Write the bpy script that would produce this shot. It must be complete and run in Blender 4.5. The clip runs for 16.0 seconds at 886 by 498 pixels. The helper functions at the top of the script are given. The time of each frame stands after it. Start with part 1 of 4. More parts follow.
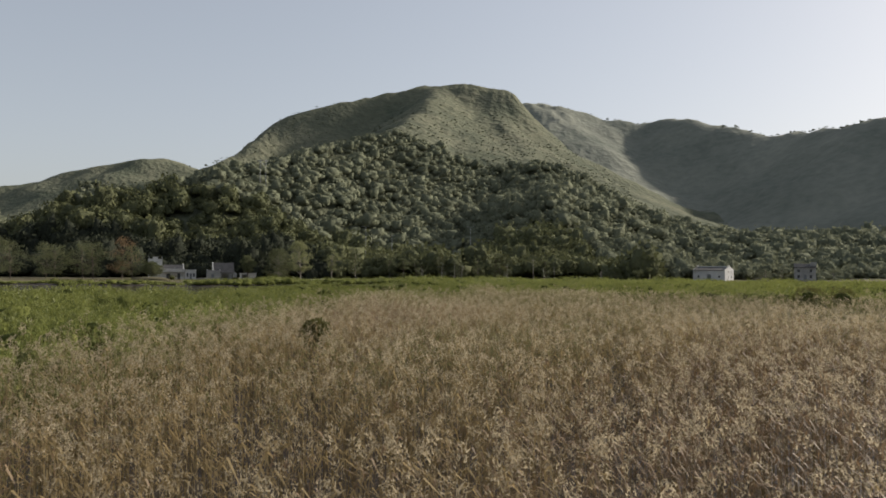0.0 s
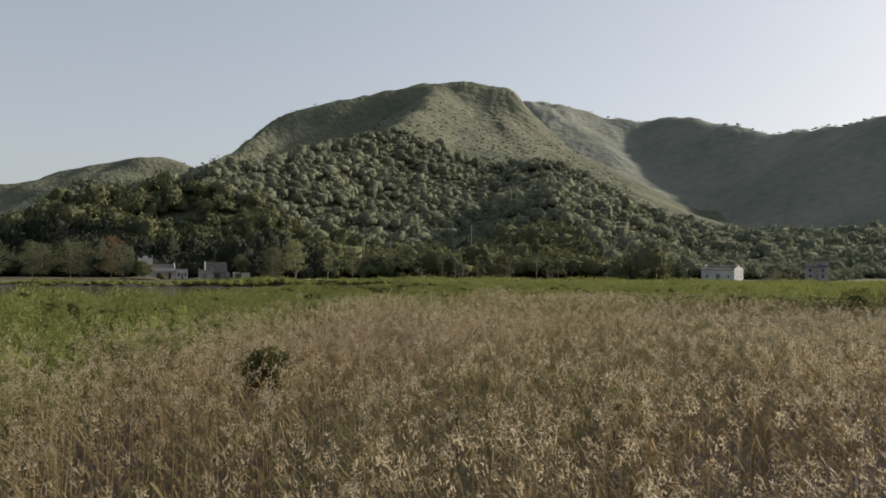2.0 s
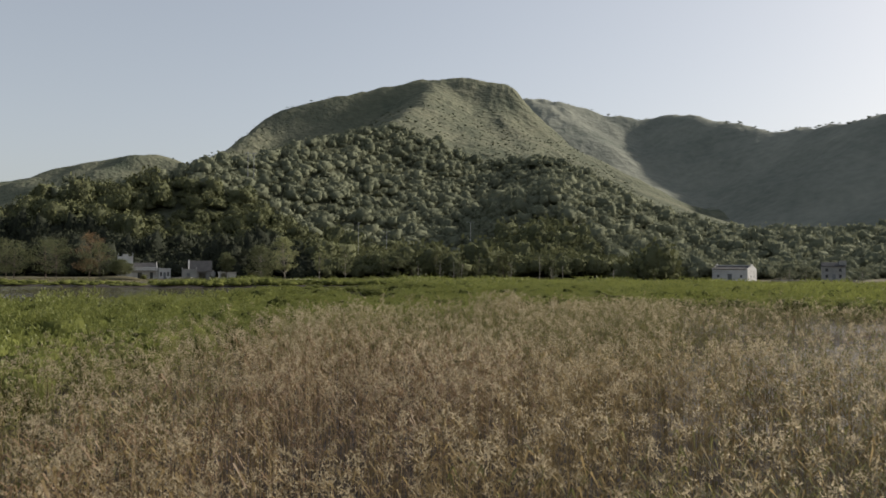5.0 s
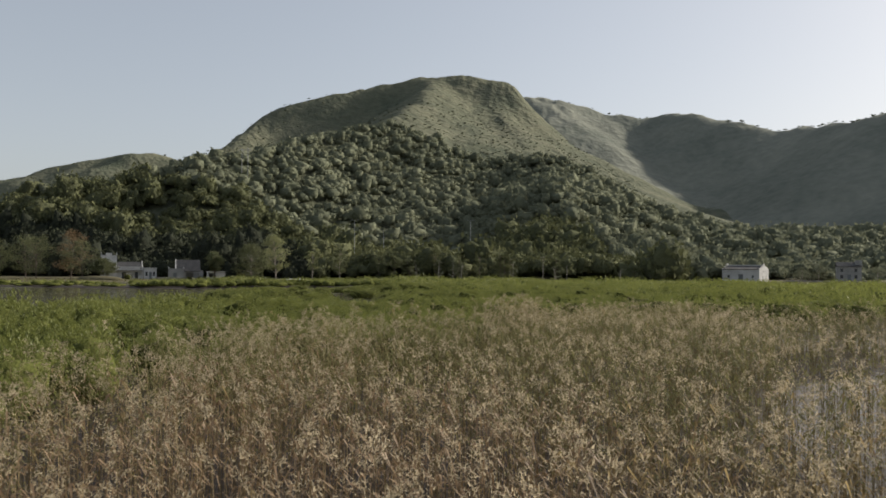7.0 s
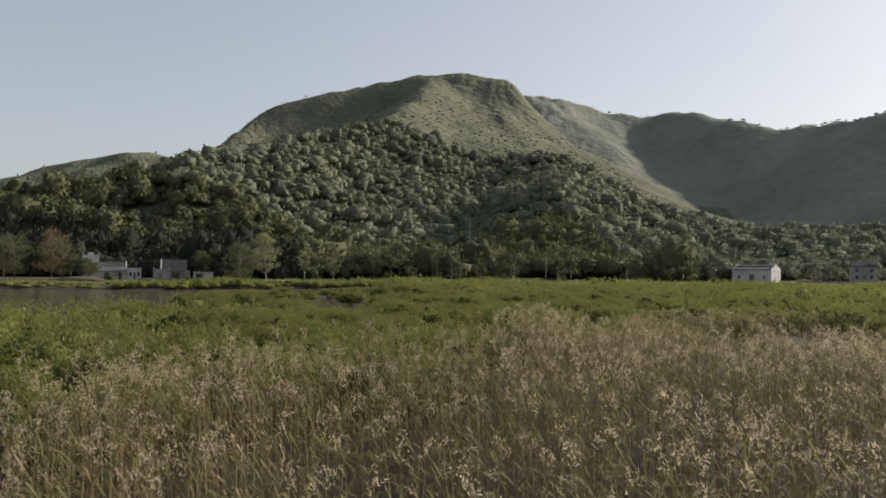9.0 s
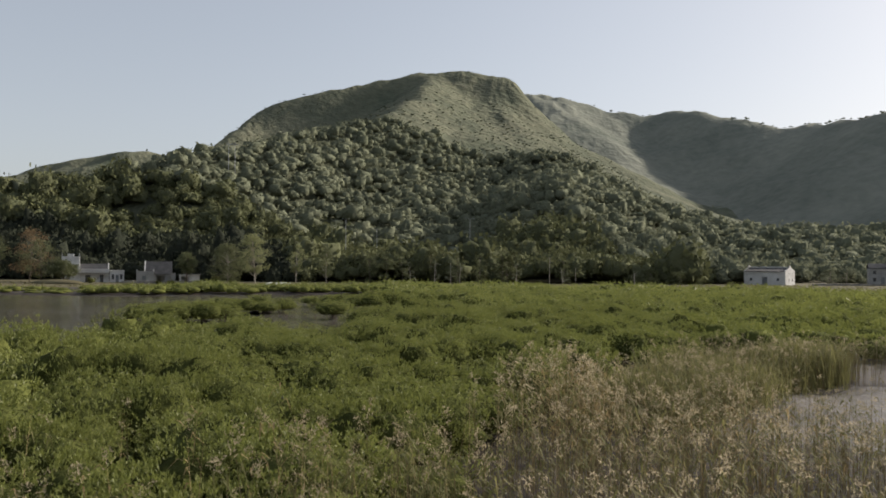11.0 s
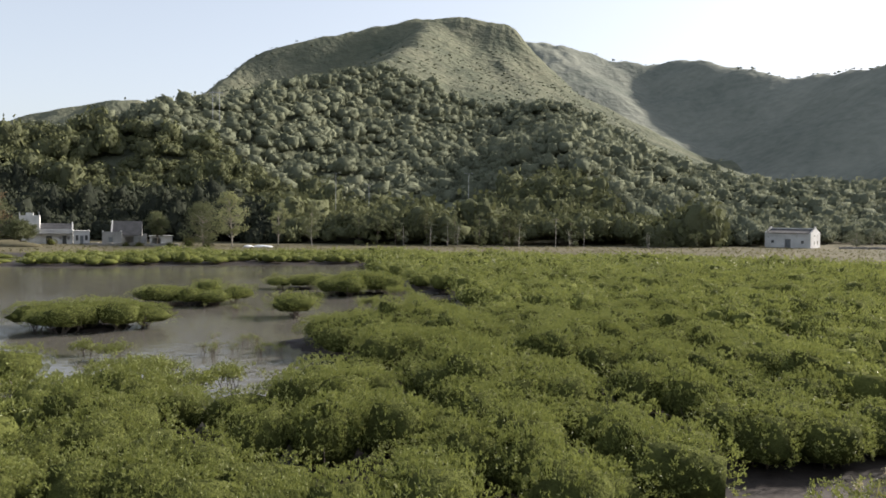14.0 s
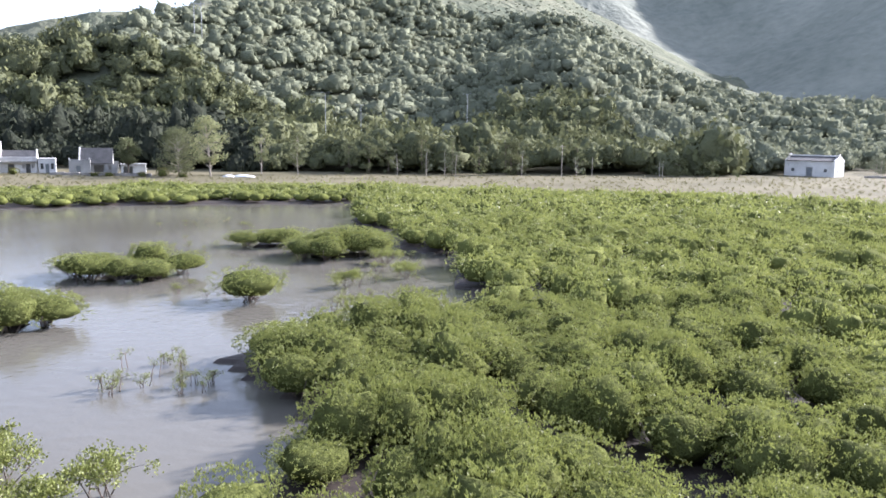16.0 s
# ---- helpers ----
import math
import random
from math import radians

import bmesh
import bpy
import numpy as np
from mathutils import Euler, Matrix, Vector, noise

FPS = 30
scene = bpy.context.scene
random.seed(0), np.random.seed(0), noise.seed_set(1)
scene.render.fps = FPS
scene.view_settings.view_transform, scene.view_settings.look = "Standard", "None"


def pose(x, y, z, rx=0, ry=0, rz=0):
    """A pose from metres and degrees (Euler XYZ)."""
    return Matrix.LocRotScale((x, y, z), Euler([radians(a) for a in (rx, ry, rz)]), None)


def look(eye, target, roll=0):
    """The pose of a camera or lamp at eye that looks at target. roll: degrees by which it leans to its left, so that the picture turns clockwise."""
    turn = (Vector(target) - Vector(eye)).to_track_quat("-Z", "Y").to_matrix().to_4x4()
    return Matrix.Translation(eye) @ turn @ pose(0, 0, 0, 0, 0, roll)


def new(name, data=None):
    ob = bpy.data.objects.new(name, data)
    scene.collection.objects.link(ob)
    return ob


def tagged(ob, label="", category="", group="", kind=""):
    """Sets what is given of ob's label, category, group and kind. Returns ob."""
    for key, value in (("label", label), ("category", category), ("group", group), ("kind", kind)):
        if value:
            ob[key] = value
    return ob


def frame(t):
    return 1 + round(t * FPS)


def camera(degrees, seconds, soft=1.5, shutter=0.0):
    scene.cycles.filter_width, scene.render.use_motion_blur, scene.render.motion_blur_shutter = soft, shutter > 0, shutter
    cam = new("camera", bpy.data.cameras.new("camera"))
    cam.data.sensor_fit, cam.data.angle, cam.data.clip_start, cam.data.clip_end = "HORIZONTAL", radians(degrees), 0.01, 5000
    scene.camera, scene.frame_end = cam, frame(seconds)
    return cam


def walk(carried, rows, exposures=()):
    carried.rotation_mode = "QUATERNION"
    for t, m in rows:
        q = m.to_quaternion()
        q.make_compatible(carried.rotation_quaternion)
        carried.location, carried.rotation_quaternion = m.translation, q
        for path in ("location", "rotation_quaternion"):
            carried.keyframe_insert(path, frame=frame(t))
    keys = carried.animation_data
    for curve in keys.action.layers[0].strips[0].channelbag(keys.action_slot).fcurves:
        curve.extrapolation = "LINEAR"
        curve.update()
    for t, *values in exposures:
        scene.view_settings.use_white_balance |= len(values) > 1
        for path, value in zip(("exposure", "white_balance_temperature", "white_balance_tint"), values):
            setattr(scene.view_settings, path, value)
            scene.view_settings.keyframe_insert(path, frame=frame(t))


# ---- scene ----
cam = camera(58.8, 16.0, soft=1.7, shutter=0.1)
PATH = [
    (0, (1.974, 7.955, 4.868), (1.858, 9.951, 4.914), 0.3),
    (0.5, (1.705, 10.159, 4.899), (1.591, 12.155, 4.945), 0.3),
    (1, (1.539, 12.268, 4.928), (1.425, 14.264, 4.973), 0.3),
    (1.5, (1.348, 14.376, 4.947), (1.233, 16.372, 4.99), 0.3),
    (2, (1.09, 16.721, 4.947), (0.976, 18.718, 4.991), 0.3),
    (2.5, (0.853, 19.125, 4.923), (0.74, 21.121, 4.967), 0.3),
    (3, (0.804, 21.028, 4.974), (0.691, 23.024, 5.016), 0.3),
    (3.5, (0.746, 23.264, 4.953), (0.633, 25.261, 4.996), 0.3),
    (4, (0.729, 25.357, 4.982), (0.617, 27.353, 5.024), 0.3),
    (6.5, (0.09, 38.45, 4.793), (-0.018, 40.447, 4.835), 0.4),
    (7, (0.047, 40.846, 4.796), (-0.061, 42.842, 4.838), 0.4),
    (7.5, (-0.026, 43.226, 4.765), (-0.134, 45.222, 4.808), 0.4),
    (8, (-0.226, 45.955, 4.765), (-0.333, 47.951, 4.806), 0.4),
    (8.5, (-0.351, 48.494, 4.778), (-0.456, 50.49, 4.82), 0.4),
    (11, (-0.272, 61.533, 5.477), (-0.379, 63.529, 5.518), 0.4),
    (11.5, (-0.368, 64.184, 5.786), (-0.473, 66.181, 5.825), 0.5),
    (12, (-0.47, 67.027, 6.103), (-0.575, 69.024, 6.143), 0.5),
    (12.5, (-0.575, 70.023, 6.473), (-0.68, 72.019, 6.512), 0.5),
    (13, (-0.718, 73.11, 6.898), (-0.822, 75.107, 6.922), 0.6),
    (13.5, (-0.83, 76.273, 7.351), (-0.932, 78.27, 7.322), 0.6),
    (14, (-1.013, 79.458, 7.83), (-1.112, 81.454, 7.747), 0.6),
    (14.5, (-1.198, 82.845, 8.447), (-1.295, 84.838, 8.31), 0.7),
    (15, (-1.4, 86.246, 9.044), (-1.493, 88.234, 8.853), 0.7),
    (15.5, (-1.568, 89.687, 9.579), (-1.659, 91.67, 9.338), 0.7),
    (16, (-1.761, 93.069, 10.145), (-1.848, 95.045, 9.852), 0.7),
]
walk(cam, [(t, look(eye, target, roll)) for t, eye, target, roll in PATH],
     [(0, 0.50, 6500, 12), (8.5, 0.52, 6500, 11), (10.8, 0.60, 6500, 12), (12.5, 0.67, 6500, 12), (13.5, 0.92, 6400, 12), (14.5, 1.42, 6150, 15), (16, 2.25, 5550, 20)])


# ---------- world and sun ----------
SUN_DIR = Vector((0.762, 0.476, 0.438)).normalized()
world = bpy.data.worlds.new("sky")
scene.world = world
world.use_nodes = True
wn, wl = world.node_tree.nodes, world.node_tree.links
bg = wn["Background"]
sky = wn.new("ShaderNodeTexSky")
sky.sky_type = 'NISHITA'
sky.sun_disc = False
sky.sun_elevation = math.asin(SUN_DIR.z)
sky.sun_rotation = math.atan2(SUN_DIR.x, SUN_DIR.y)
sky.air_density, sky.dust_density, sky.ozone_density = 1.0, 1.6, 1.5
soft = wn.new("ShaderNodeHueSaturation")
soft.inputs["Saturation"].default_value = 0.62
soft.inputs["Value"].default_value = 1.12
thin = wn.new("ShaderNodeGamma")  # an even, hazy sky
thin.inputs[1].default_value = 0.62
wl.new(sky.outputs[0], thin.inputs[0])
wl.new(thin.outputs[0], soft.inputs["Color"])
wl.new(soft.outputs[0], bg.inputs["Color"])
bg.inputs["Strength"].default_value = 0.145
sun = new("sun", bpy.data.lights.new("sun", 'SUN'))
sun.data.energy, sun.data.angle, sun.data.color = 4.6, radians(3.0), (1.0, 0.92, 0.80)
sun.matrix_world = look((0, 0, 60), tuple(Vector((0, 0, 60)) - SUN_DIR))

# ---------- materials ----------
def material(name, dark, light, rough=0.7, scale=1.0, fine=12.0, island=0.0, bump=0.0, metal=0.0, spec=0.5, through_light=0.0, stretch=None, sheen=0.0, depth=0.05):
    """Two colours mixed by noise at two scales and by each island's own random value."""
    m = bpy.data.materials.new(name)
    m.use_nodes = True
    n, l = m.node_tree.nodes, m.node_tree.links
    b = n["Principled BSDF"]
    co = n.new("ShaderNodeTexCoord")
    src = co.outputs["Object"]
    if stretch:
        mp = n.new("ShaderNodeMapping")
        mp.inputs["Scale"].default_value = stretch
        l.new(src, mp.inputs[0])
        src = mp.outputs[0]
    n1, n2 = n.new("ShaderNodeTexNoise"), n.new("ShaderNodeTexNoise")
    n1.inputs["Scale"].default_value, n2.inputs["Scale"].default_value = scale, fine
    n1.inputs["Detail"].default_value = n2.inputs["Detail"].default_value = 4
    l.new(src, n1.inputs["Vector"]), l.new(src, n2.inputs["Vector"])
    add = n.new("ShaderNodeMath")
    add.operation = 'MULTIPLY_ADD'
    add.inputs[1].default_value = 0.6
    l.new(n1.outputs[0], add.inputs[0])
    sc = n.new("ShaderNodeMath")
    sc.operation = 'MULTIPLY'
    sc.inputs[1].default_value = 0.4
    l.new(n2.outputs[0], sc.inputs[0])
    l.new(sc.outputs[0], add.inputs[2])
    fac = add.outputs[0]
    ramp = n.new("ShaderNodeMapRange")
    ramp.inputs[1].default_value, ramp.inputs[2].default_value = 0.3, 0.7
    l.new(fac, ramp.inputs[0])
    fac = ramp.outputs[0]
    if island:
        geo = n.new("ShaderNodeNewGeometry")
        mx = n.new("ShaderNodeMix")
        mx.inputs[0].default_value = island
        l.new(fac, mx.inputs[2]), l.new(geo.outputs["Random Per Island"], mx.inputs[3])
        fac = mx.outputs[0]
    mix = n.new("ShaderNodeMix")
    mix.data_type = 'RGBA'
    mix.inputs[6].default_value, mix.inputs[7].default_value = (*dark, 1), (*light, 1)
    l.new(fac, mix.inputs[0])
    l.new(mix.outputs[2], b.inputs["Base Color"])
    b.inputs["Roughness"].default_value, b.inputs["Metallic"].default_value = rough, metal
    b.inputs["Specular IOR Level"].default_value = spec
    if sheen:
        b.inputs["Sheen Weight"].default_value = sheen
        b.inputs["Sheen Roughness"].default_value = 0.6
    if bump:
        bp = n.new("ShaderNodeBump")
        bp.inputs["Strength"].default_value, bp.inputs["Distance"].default_value = bump, depth
        l.new(n2.outputs[0], bp.inputs["Height"])
        l.new(bp.outputs[0], b.inputs["Normal"])
    if through_light:
        tr = n.new("ShaderNodeBsdfTranslucent")
        l.new(mix.outputs[2], tr.inputs["Color"])
        ms = n.new("ShaderNodeMixShader")
        ms.inputs[0].default_value = through_light
        l.new(b.outputs[0], ms.inputs[1]), l.new(tr.outputs[0], ms.inputs[2])
        l.new(ms.outputs[0], n["Material Output"].inputs["Surface"])
    return m


M_MUD = material("mud", (0.017, 0.013, 0.011), (0.055, 0.043, 0.035), 0.7, 0.25, 3.0, bump=0.9, spec=0.25)
M_FLAT = material("silt", (0.042, 0.035, 0.029), (0.115, 0.100, 0.086), 0.55, 0.5, 3.0, bump=0.7, depth=0.12)
M_BANK = material("dry_grass", (0.070, 0.064, 0.036), (0.142, 0.124, 0.076), 0.95, 0.05, 1.2, bump=0.8, spec=0.1)
M_BANKGRASS = material("bank_grass_blade", (0.092, 0.088, 0.044), (0.175, 0.160, 0.090), 0.9, 0.08, 2.0, island=0.3, through_light=0.5, spec=0.05)
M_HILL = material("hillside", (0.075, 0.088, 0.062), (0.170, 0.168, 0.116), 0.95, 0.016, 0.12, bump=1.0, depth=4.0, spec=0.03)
# distance haze is mixed into this ridge's pale base colour
M_RIDGE = material("hazed_ridge", (0.125, 0.138, 0.115), (0.238, 0.242, 0.198), 0.95, 0.012, 0.10, bump=0.8, depth=3.0, spec=0.03)
M_LEAF = material("mangrove_leaf", (0.080, 0.094, 0.025), (0.272, 0.294, 0.080), 0.48, 0.22, 5.0, island=0.26, through_light=0.40, spec=0.28)
# the two core colours are darkened to carry the shade between the leaves
M_CORE = material("shade_dark_core", (0.030, 0.035, 0.012), (0.100, 0.110, 0.033), 0.95, 2.0, 14.0, bump=1.0, depth=0.1, spec=0.02)
M_CANOPY = material("shade_dark_canopy", (0.045, 0.052, 0.016), (0.125, 0.135, 0.039), 0.95, 0.5, 9.0, bump=0.6, depth=0.12, spec=0.02)
M_STEM = material("mangrove_bark", (0.05, 0.035, 0.026), (0.16, 0.125, 0.1), 0.85, 2.0, 20.0)
M_STALK = material("reed_stalk", (0.13, 0.096, 0.046), (0.30, 0.235, 0.125), 0.8, 0.3, 4.0, island=0.7, spec=0.12)
M_BLADE = material("reed_blade", (0.140, 0.101, 0.043), (0.390, 0.297, 0.150), 0.7, 0.10, 2.0, island=0.45, through_light=0.5, spec=0.2)
M_PLUME = material("reed_plume", (0.225, 0.186, 0.115), (0.54, 0.46, 0.315), 0.9, 0.2, 3.0, island=0.2, through_light=0.5, spec=0.1)
M_RUSTREED = material("rusty_reed_blade", (0.11, 0.066, 0.032), (0.32, 0.218, 0.12), 0.65, 0.2, 2.0, island=0.5, through_light=0.3)
M_GREENREED = material("green_reed_blade", (0.088, 0.090, 0.032), (0.245, 0.222, 0.098), 0.7, 0.2, 2.0, island=0.6, through_light=0.45, spec=0.2)
M_SEDGE = material("sedge_blade", (0.105, 0.108, 0.040), (0.290, 0.272, 0.118), 0.75, 0.4, 3.0, island=0.5, through_light=0.45, spec=0.15)
M_FOREST = material("forest_leaf", (0.072, 0.080, 0.038), (0.140, 0.144, 0.070), 0.9, 0.06, 0.5, island=0.16, through_light=0.22, spec=0.04)
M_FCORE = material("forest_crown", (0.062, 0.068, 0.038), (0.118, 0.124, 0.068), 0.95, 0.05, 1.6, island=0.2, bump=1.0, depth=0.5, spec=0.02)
# forest trees recoloured dark, standing for the shade behind the houses
M_SHADETREE = material("shaded_tree_leaf", (0.019, 0.024, 0.017), (0.062, 0.068, 0.043), 0.9, 0.05, 0.6, island=0.3, through_light=0.2, spec=0.04)
M_SHADETREECORE = material("shaded_tree_crown", (0.014, 0.017, 0.013), (0.045, 0.049, 0.034), 0.95, 0.05, 1.6, bump=1.0, depth=0.4, spec=0.02)
M_FLOOR = material("forest_floor", (0.056, 0.062, 0.040), (0.120, 0.125, 0.082), 0.95, 0.03, 0.4, bump=0.8, depth=1.0, spec=0.05)
# scrub leaf and crown: base colours lifted pale and grey for haze
M_FAR = material("hazed_scrub_leaf", (0.105, 0.116, 0.076), (0.200, 0.208, 0.138), 0.95, 0.012, 0.5, island=0.35, through_light=0.3, spec=0.03)
M_FARCORE = material("hazed_scrub_crown", (0.086, 0.095, 0.064), (0.162, 0.170, 0.114), 0.95, 0.03, 1.2, island=0.3, bump=1.0, depth=0.6, spec=0.02)
M_PALELEAF = material("pale_green_leaf", (0.13, 0.145, 0.066), (0.33, 0.335, 0.165), 0.6, 0.3, 4.0, island=0.4, through_light=0.45, spec=0.2)
M_BARK = material("pale_bark", (0.14, 0.12, 0.095), (0.36, 0.32, 0.27), 0.85, 1.5, 14.0)
M_TREELEAF = material("tree_leaf", (0.056, 0.066, 0.031), (0.18, 0.19, 0.092), 0.6, 0.3, 4.0, island=0.5, through_light=0.4, spec=0.2)
M_DRYLEAF = material("rusty_leaf", (0.10, 0.065, 0.035), (0.25, 0.17, 0.09), 0.7, 0.4, 4.0, island=0.6, through_light=0.35, spec=0.2)
M_WHITE = material("whitewash", (0.38, 0.372, 0.355), (0.62, 0.61, 0.59), 0.85, 0.5, 5.0, bump=0.1)
M_GREYWALL = material("weathered_render", (0.17, 0.17, 0.165), (0.34, 0.335, 0.32), 0.9, 0.5, 5.0, bump=0.1)
M_TILE = material("roof_tile", (0.028, 0.028, 0.030), (0.075, 0.074, 0.074), 0.8, 0.8, 8.0, bump=0.4)
M_DARK = material("dark_opening", (0.015, 0.016, 0.018), (0.035, 0.037, 0.04), 0.3, 1.0, 6.0)
M_DOOR = material("painted_door", (0.09, 0.10, 0.105), (0.17, 0.18, 0.185), 0.6, 1.0, 9.0)
M_STONE = material("stone_wall", (0.13, 0.12, 0.11), (0.30, 0.28, 0.25), 0.9, 0.8, 5.0, bump=0.5)
M_METAL = material("galvanised_steel", (0.20, 0.21, 0.215), (0.36, 0.37, 0.38), 0.45, 1.0, 10.0, metal=0.6)
M_TARP = material("white_sheet", (0.6, 0.6, 0.6), (0.8, 0.8, 0.8), 0.6, 0.6, 5.0)


def water_material():
    m = bpy.data.materials.new("pond_water")
    m.use_nodes = True
    n, l = m.node_tree.nodes, m.node_tree.links
    b = n["Principled BSDF"]
    co, nz, nb = n.new("ShaderNodeTexCoord"), n.new("ShaderNodeTexNoise"), n.new("ShaderNodeTexNoise")
    nz.inputs["Scale"].default_value, nb.inputs["Scale"].default_value = 0.06, 1.6
    nb.inputs["Detail"].default_value = 5
    mix = n.new("ShaderNodeMix")
    mix.data_type = 'RGBA'
    mix.inputs[6].default_value, mix.inputs[7].default_value = (0.070, 0.066, 0.055, 1), (0.118, 0.110, 0.092, 1)
    l.new(co.outputs["Object"], nz.inputs["Vector"]), l.new(co.outputs["Object"], nb.inputs["Vector"])
    l.new(nz.outputs[0], mix.inputs[0]), l.new(mix.outputs[2], b.inputs["Base Color"])
    rr = n.new("ShaderNodeMapRange")
    rr.inputs[1].default_value, rr.inputs[2].default_value, rr.inputs[3].default_value, rr.inputs[4].default_value = 0.35, 0.65, 0.04, 0.13
    l.new(nz.outputs[0], rr.inputs[0]), l.new(rr.outputs[0], b.inputs["Roughness"])
    b.inputs["IOR"].default_value, b.inputs["Specular IOR Level"].default_value = 1.33, 0.25
    bp = n.new("ShaderNodeBump")
    bp.inputs["Strength"].default_value, bp.inputs["Distance"].default_value = 0.6, 0.04
    l.new(nb.outputs[0], bp.inputs["Height"]), l.new(bp.outputs[0], b.inputs["Normal"])
    return m


M_WATER = water_material()

# ---------- mesh helpers ----------
rng = np.random.default_rng(7)


def mesh_from(name, verts, faces, mats, index=None, smooth=False):
    """A mesh from arrays of corners (n, 3) and triangles (m, 3)."""
    me = bpy.data.meshes.new(name)
    verts, faces = np.asarray(verts, np.float32), np.asarray(faces, np.int32)
    me.vertices.add(len(verts)), me.loops.add(faces.size), me.polygons.add(len(faces))
    me.vertices.foreach_set("co", verts.ravel())
    me.loops.foreach_set("vertex_index", faces.ravel())
    me.polygons.foreach_set("loop_start", np.arange(0, faces.size, 3, dtype=np.int32))
    me.polygons.foreach_set("loop_total", np.full(len(faces), 3, np.int32))
    for m in mats if isinstance(mats, (list, tuple)) else [mats]:
        me.materials.append(m)
    if index is not None:
        me.polygons.foreach_set("material_index", np.asarray(index, np.int32))
    me.polygons.foreach_set("use_smooth", np.full(len(faces), smooth, bool))
    me.update(calc_edges=True)
    return me


def join(pieces):
    """Joins (verts, faces) pairs into one pair."""
    vs, fs, o = [], [], 0
    for v, f in pieces:
        vs.append(v), fs.append(np.asarray(f) + o)
        o += len(v)
    return np.concatenate(vs), np.concatenate(fs)


def scatter(template, places, yaw, size, lean=None):
    """Copies of one (verts, faces) pair at places (n, 3), turned by yaw and scaled by size (n,) or (n, 3)."""
    v, f = template
    n, size = len(places), np.asarray(size, float)
    size = size[:, None] * np.ones(3) if size.ndim == 1 else size
    c, s = np.cos(yaw)[:, None], np.sin(yaw)[:, None]
    p = v[None] * size[:, None, :]
    out = np.stack([p[..., 0] * c - p[..., 1] * s, p[..., 0] * s + p[..., 1] * c, p[..., 2]], -1)
    if lean is not None:
        out[..., 0] += lean[:, None, 0] * out[..., 2] ** 2
        out[..., 1] += lean[:, None, 1] * out[..., 2] ** 2
    out += places[:, None, :]
    faces = f[None] + (np.arange(n) * len(v))[:, None, None]
    return out.reshape(-1, 3), faces.reshape(-1, 3)


def part(name, mesh, parent, label=""):
    ob = new(name, mesh)
    ob.parent = parent
    if label:
        ob["label"] = label
    return ob


def thing(name, label, category, place=(0, 0, 0), turn=0.0, group="", kind=""):
    ob = new(name)
    ob.matrix_basis = pose(*place, 0, 0, turn)
    return tagged(ob, label, category, group, kind)


def leaves(points, normals, length, width, count, r, spread=0.9, up=0.2, tight=0.35, rise=0.0):
    """Folded diamond leaves in rosettes, count to each point, their faces turned mostly outwards and up."""
    n = len(points) * count
    p = np.repeat(points, count, 0) + r.normal(0, length * tight, (n, 3))
    out = np.repeat(normals, count, 0) + (0, 0, up)
    d = r.normal(0, 1, (n, 3)) * spread + out * 0.45 + (0, 0, rise)
    d /= np.linalg.norm(d, axis=1)[:, None] + 1e-9
    side = np.cross(d, out + r.normal(0, 0.45, (n, 3)))
    side /= np.linalg.norm(side, axis=1)[:, None] + 1e-9
    ln = length * r.uniform(0.7, 1.3, (n, 1))
    wd = width * r.uniform(0.7, 1.3, (n, 1))
    drop = np.cross(side, d) * ln * 0.12
    v = np.stack([p, p + d * ln * 0.5 + side * wd * 0.5 + drop, p + d * ln, p + d * ln * 0.5 - side * wd * 0.5 + drop], 1)
    f = np.array([[0, 1, 2], [0, 2, 3]])[None] + (np.arange(n) * 4)[:, None, None]
    return v.reshape(-1, 3), f.reshape(-1, 3)


def dome_points(n, r, low=-0.25):
    z = r.uniform(low, 1, n)
    a = r.uniform(0, 2 * np.pi, n)
    q = np.sqrt(1 - z * z)
    return np.stack([q * np.cos(a), q * np.sin(a), z], 1)


def spread_points(n, r, low=-0.25):
    """Points spread evenly over a dome, a little jittered."""
    i = np.arange(n) + 0.5
    z = low + (1 - low) * i / n
    a = i * 2.399963 + r.normal(0, 0.25, n)
    q = np.sqrt(1 - z * z)
    p = np.stack([q * np.cos(a), q * np.sin(a), z], 1) + r.normal(0, 0.05, (n, 3))
    return p / np.linalg.norm(p, axis=1)[:, None]


def lumps(d, r, k=7, depth=0.22):
    """How far a lumpy crown reaches in the directions d."""
    c = dome_points(k, r)
    return 1 - depth + depth * 2 * np.maximum(0, (d @ c.T)).max(1) ** 3


def ball(rings, sides):
    v = [(0, 0, 1.0)]
    for i in range(1, rings):
        t = math.pi * i / rings
        for j in range(sides):
            v.append((math.sin(t) * math.cos(2 * math.pi * j / sides), math.sin(t) * math.sin(2 * math.pi * j / sides), math.cos(t)))
    v.append((0, 0, -1.0))
    f = []
    for j in range(sides):
        k = (j + 1) % sides
        f.append((0, 1 + j, 1 + k))
        for i in range(rings - 2):
            a, b, c, e = 1 + i * sides + j, 1 + i * sides + k, 1 + (i + 1) * sides + j, 1 + (i + 1) * sides + k
            f += [(a, c, b), (b, c, e)]
        f.append((len(v) - 1, 1 + (rings - 2) * sides + k, 1 + (rings - 2) * sides + j))
    return np.array(v), np.array(f)


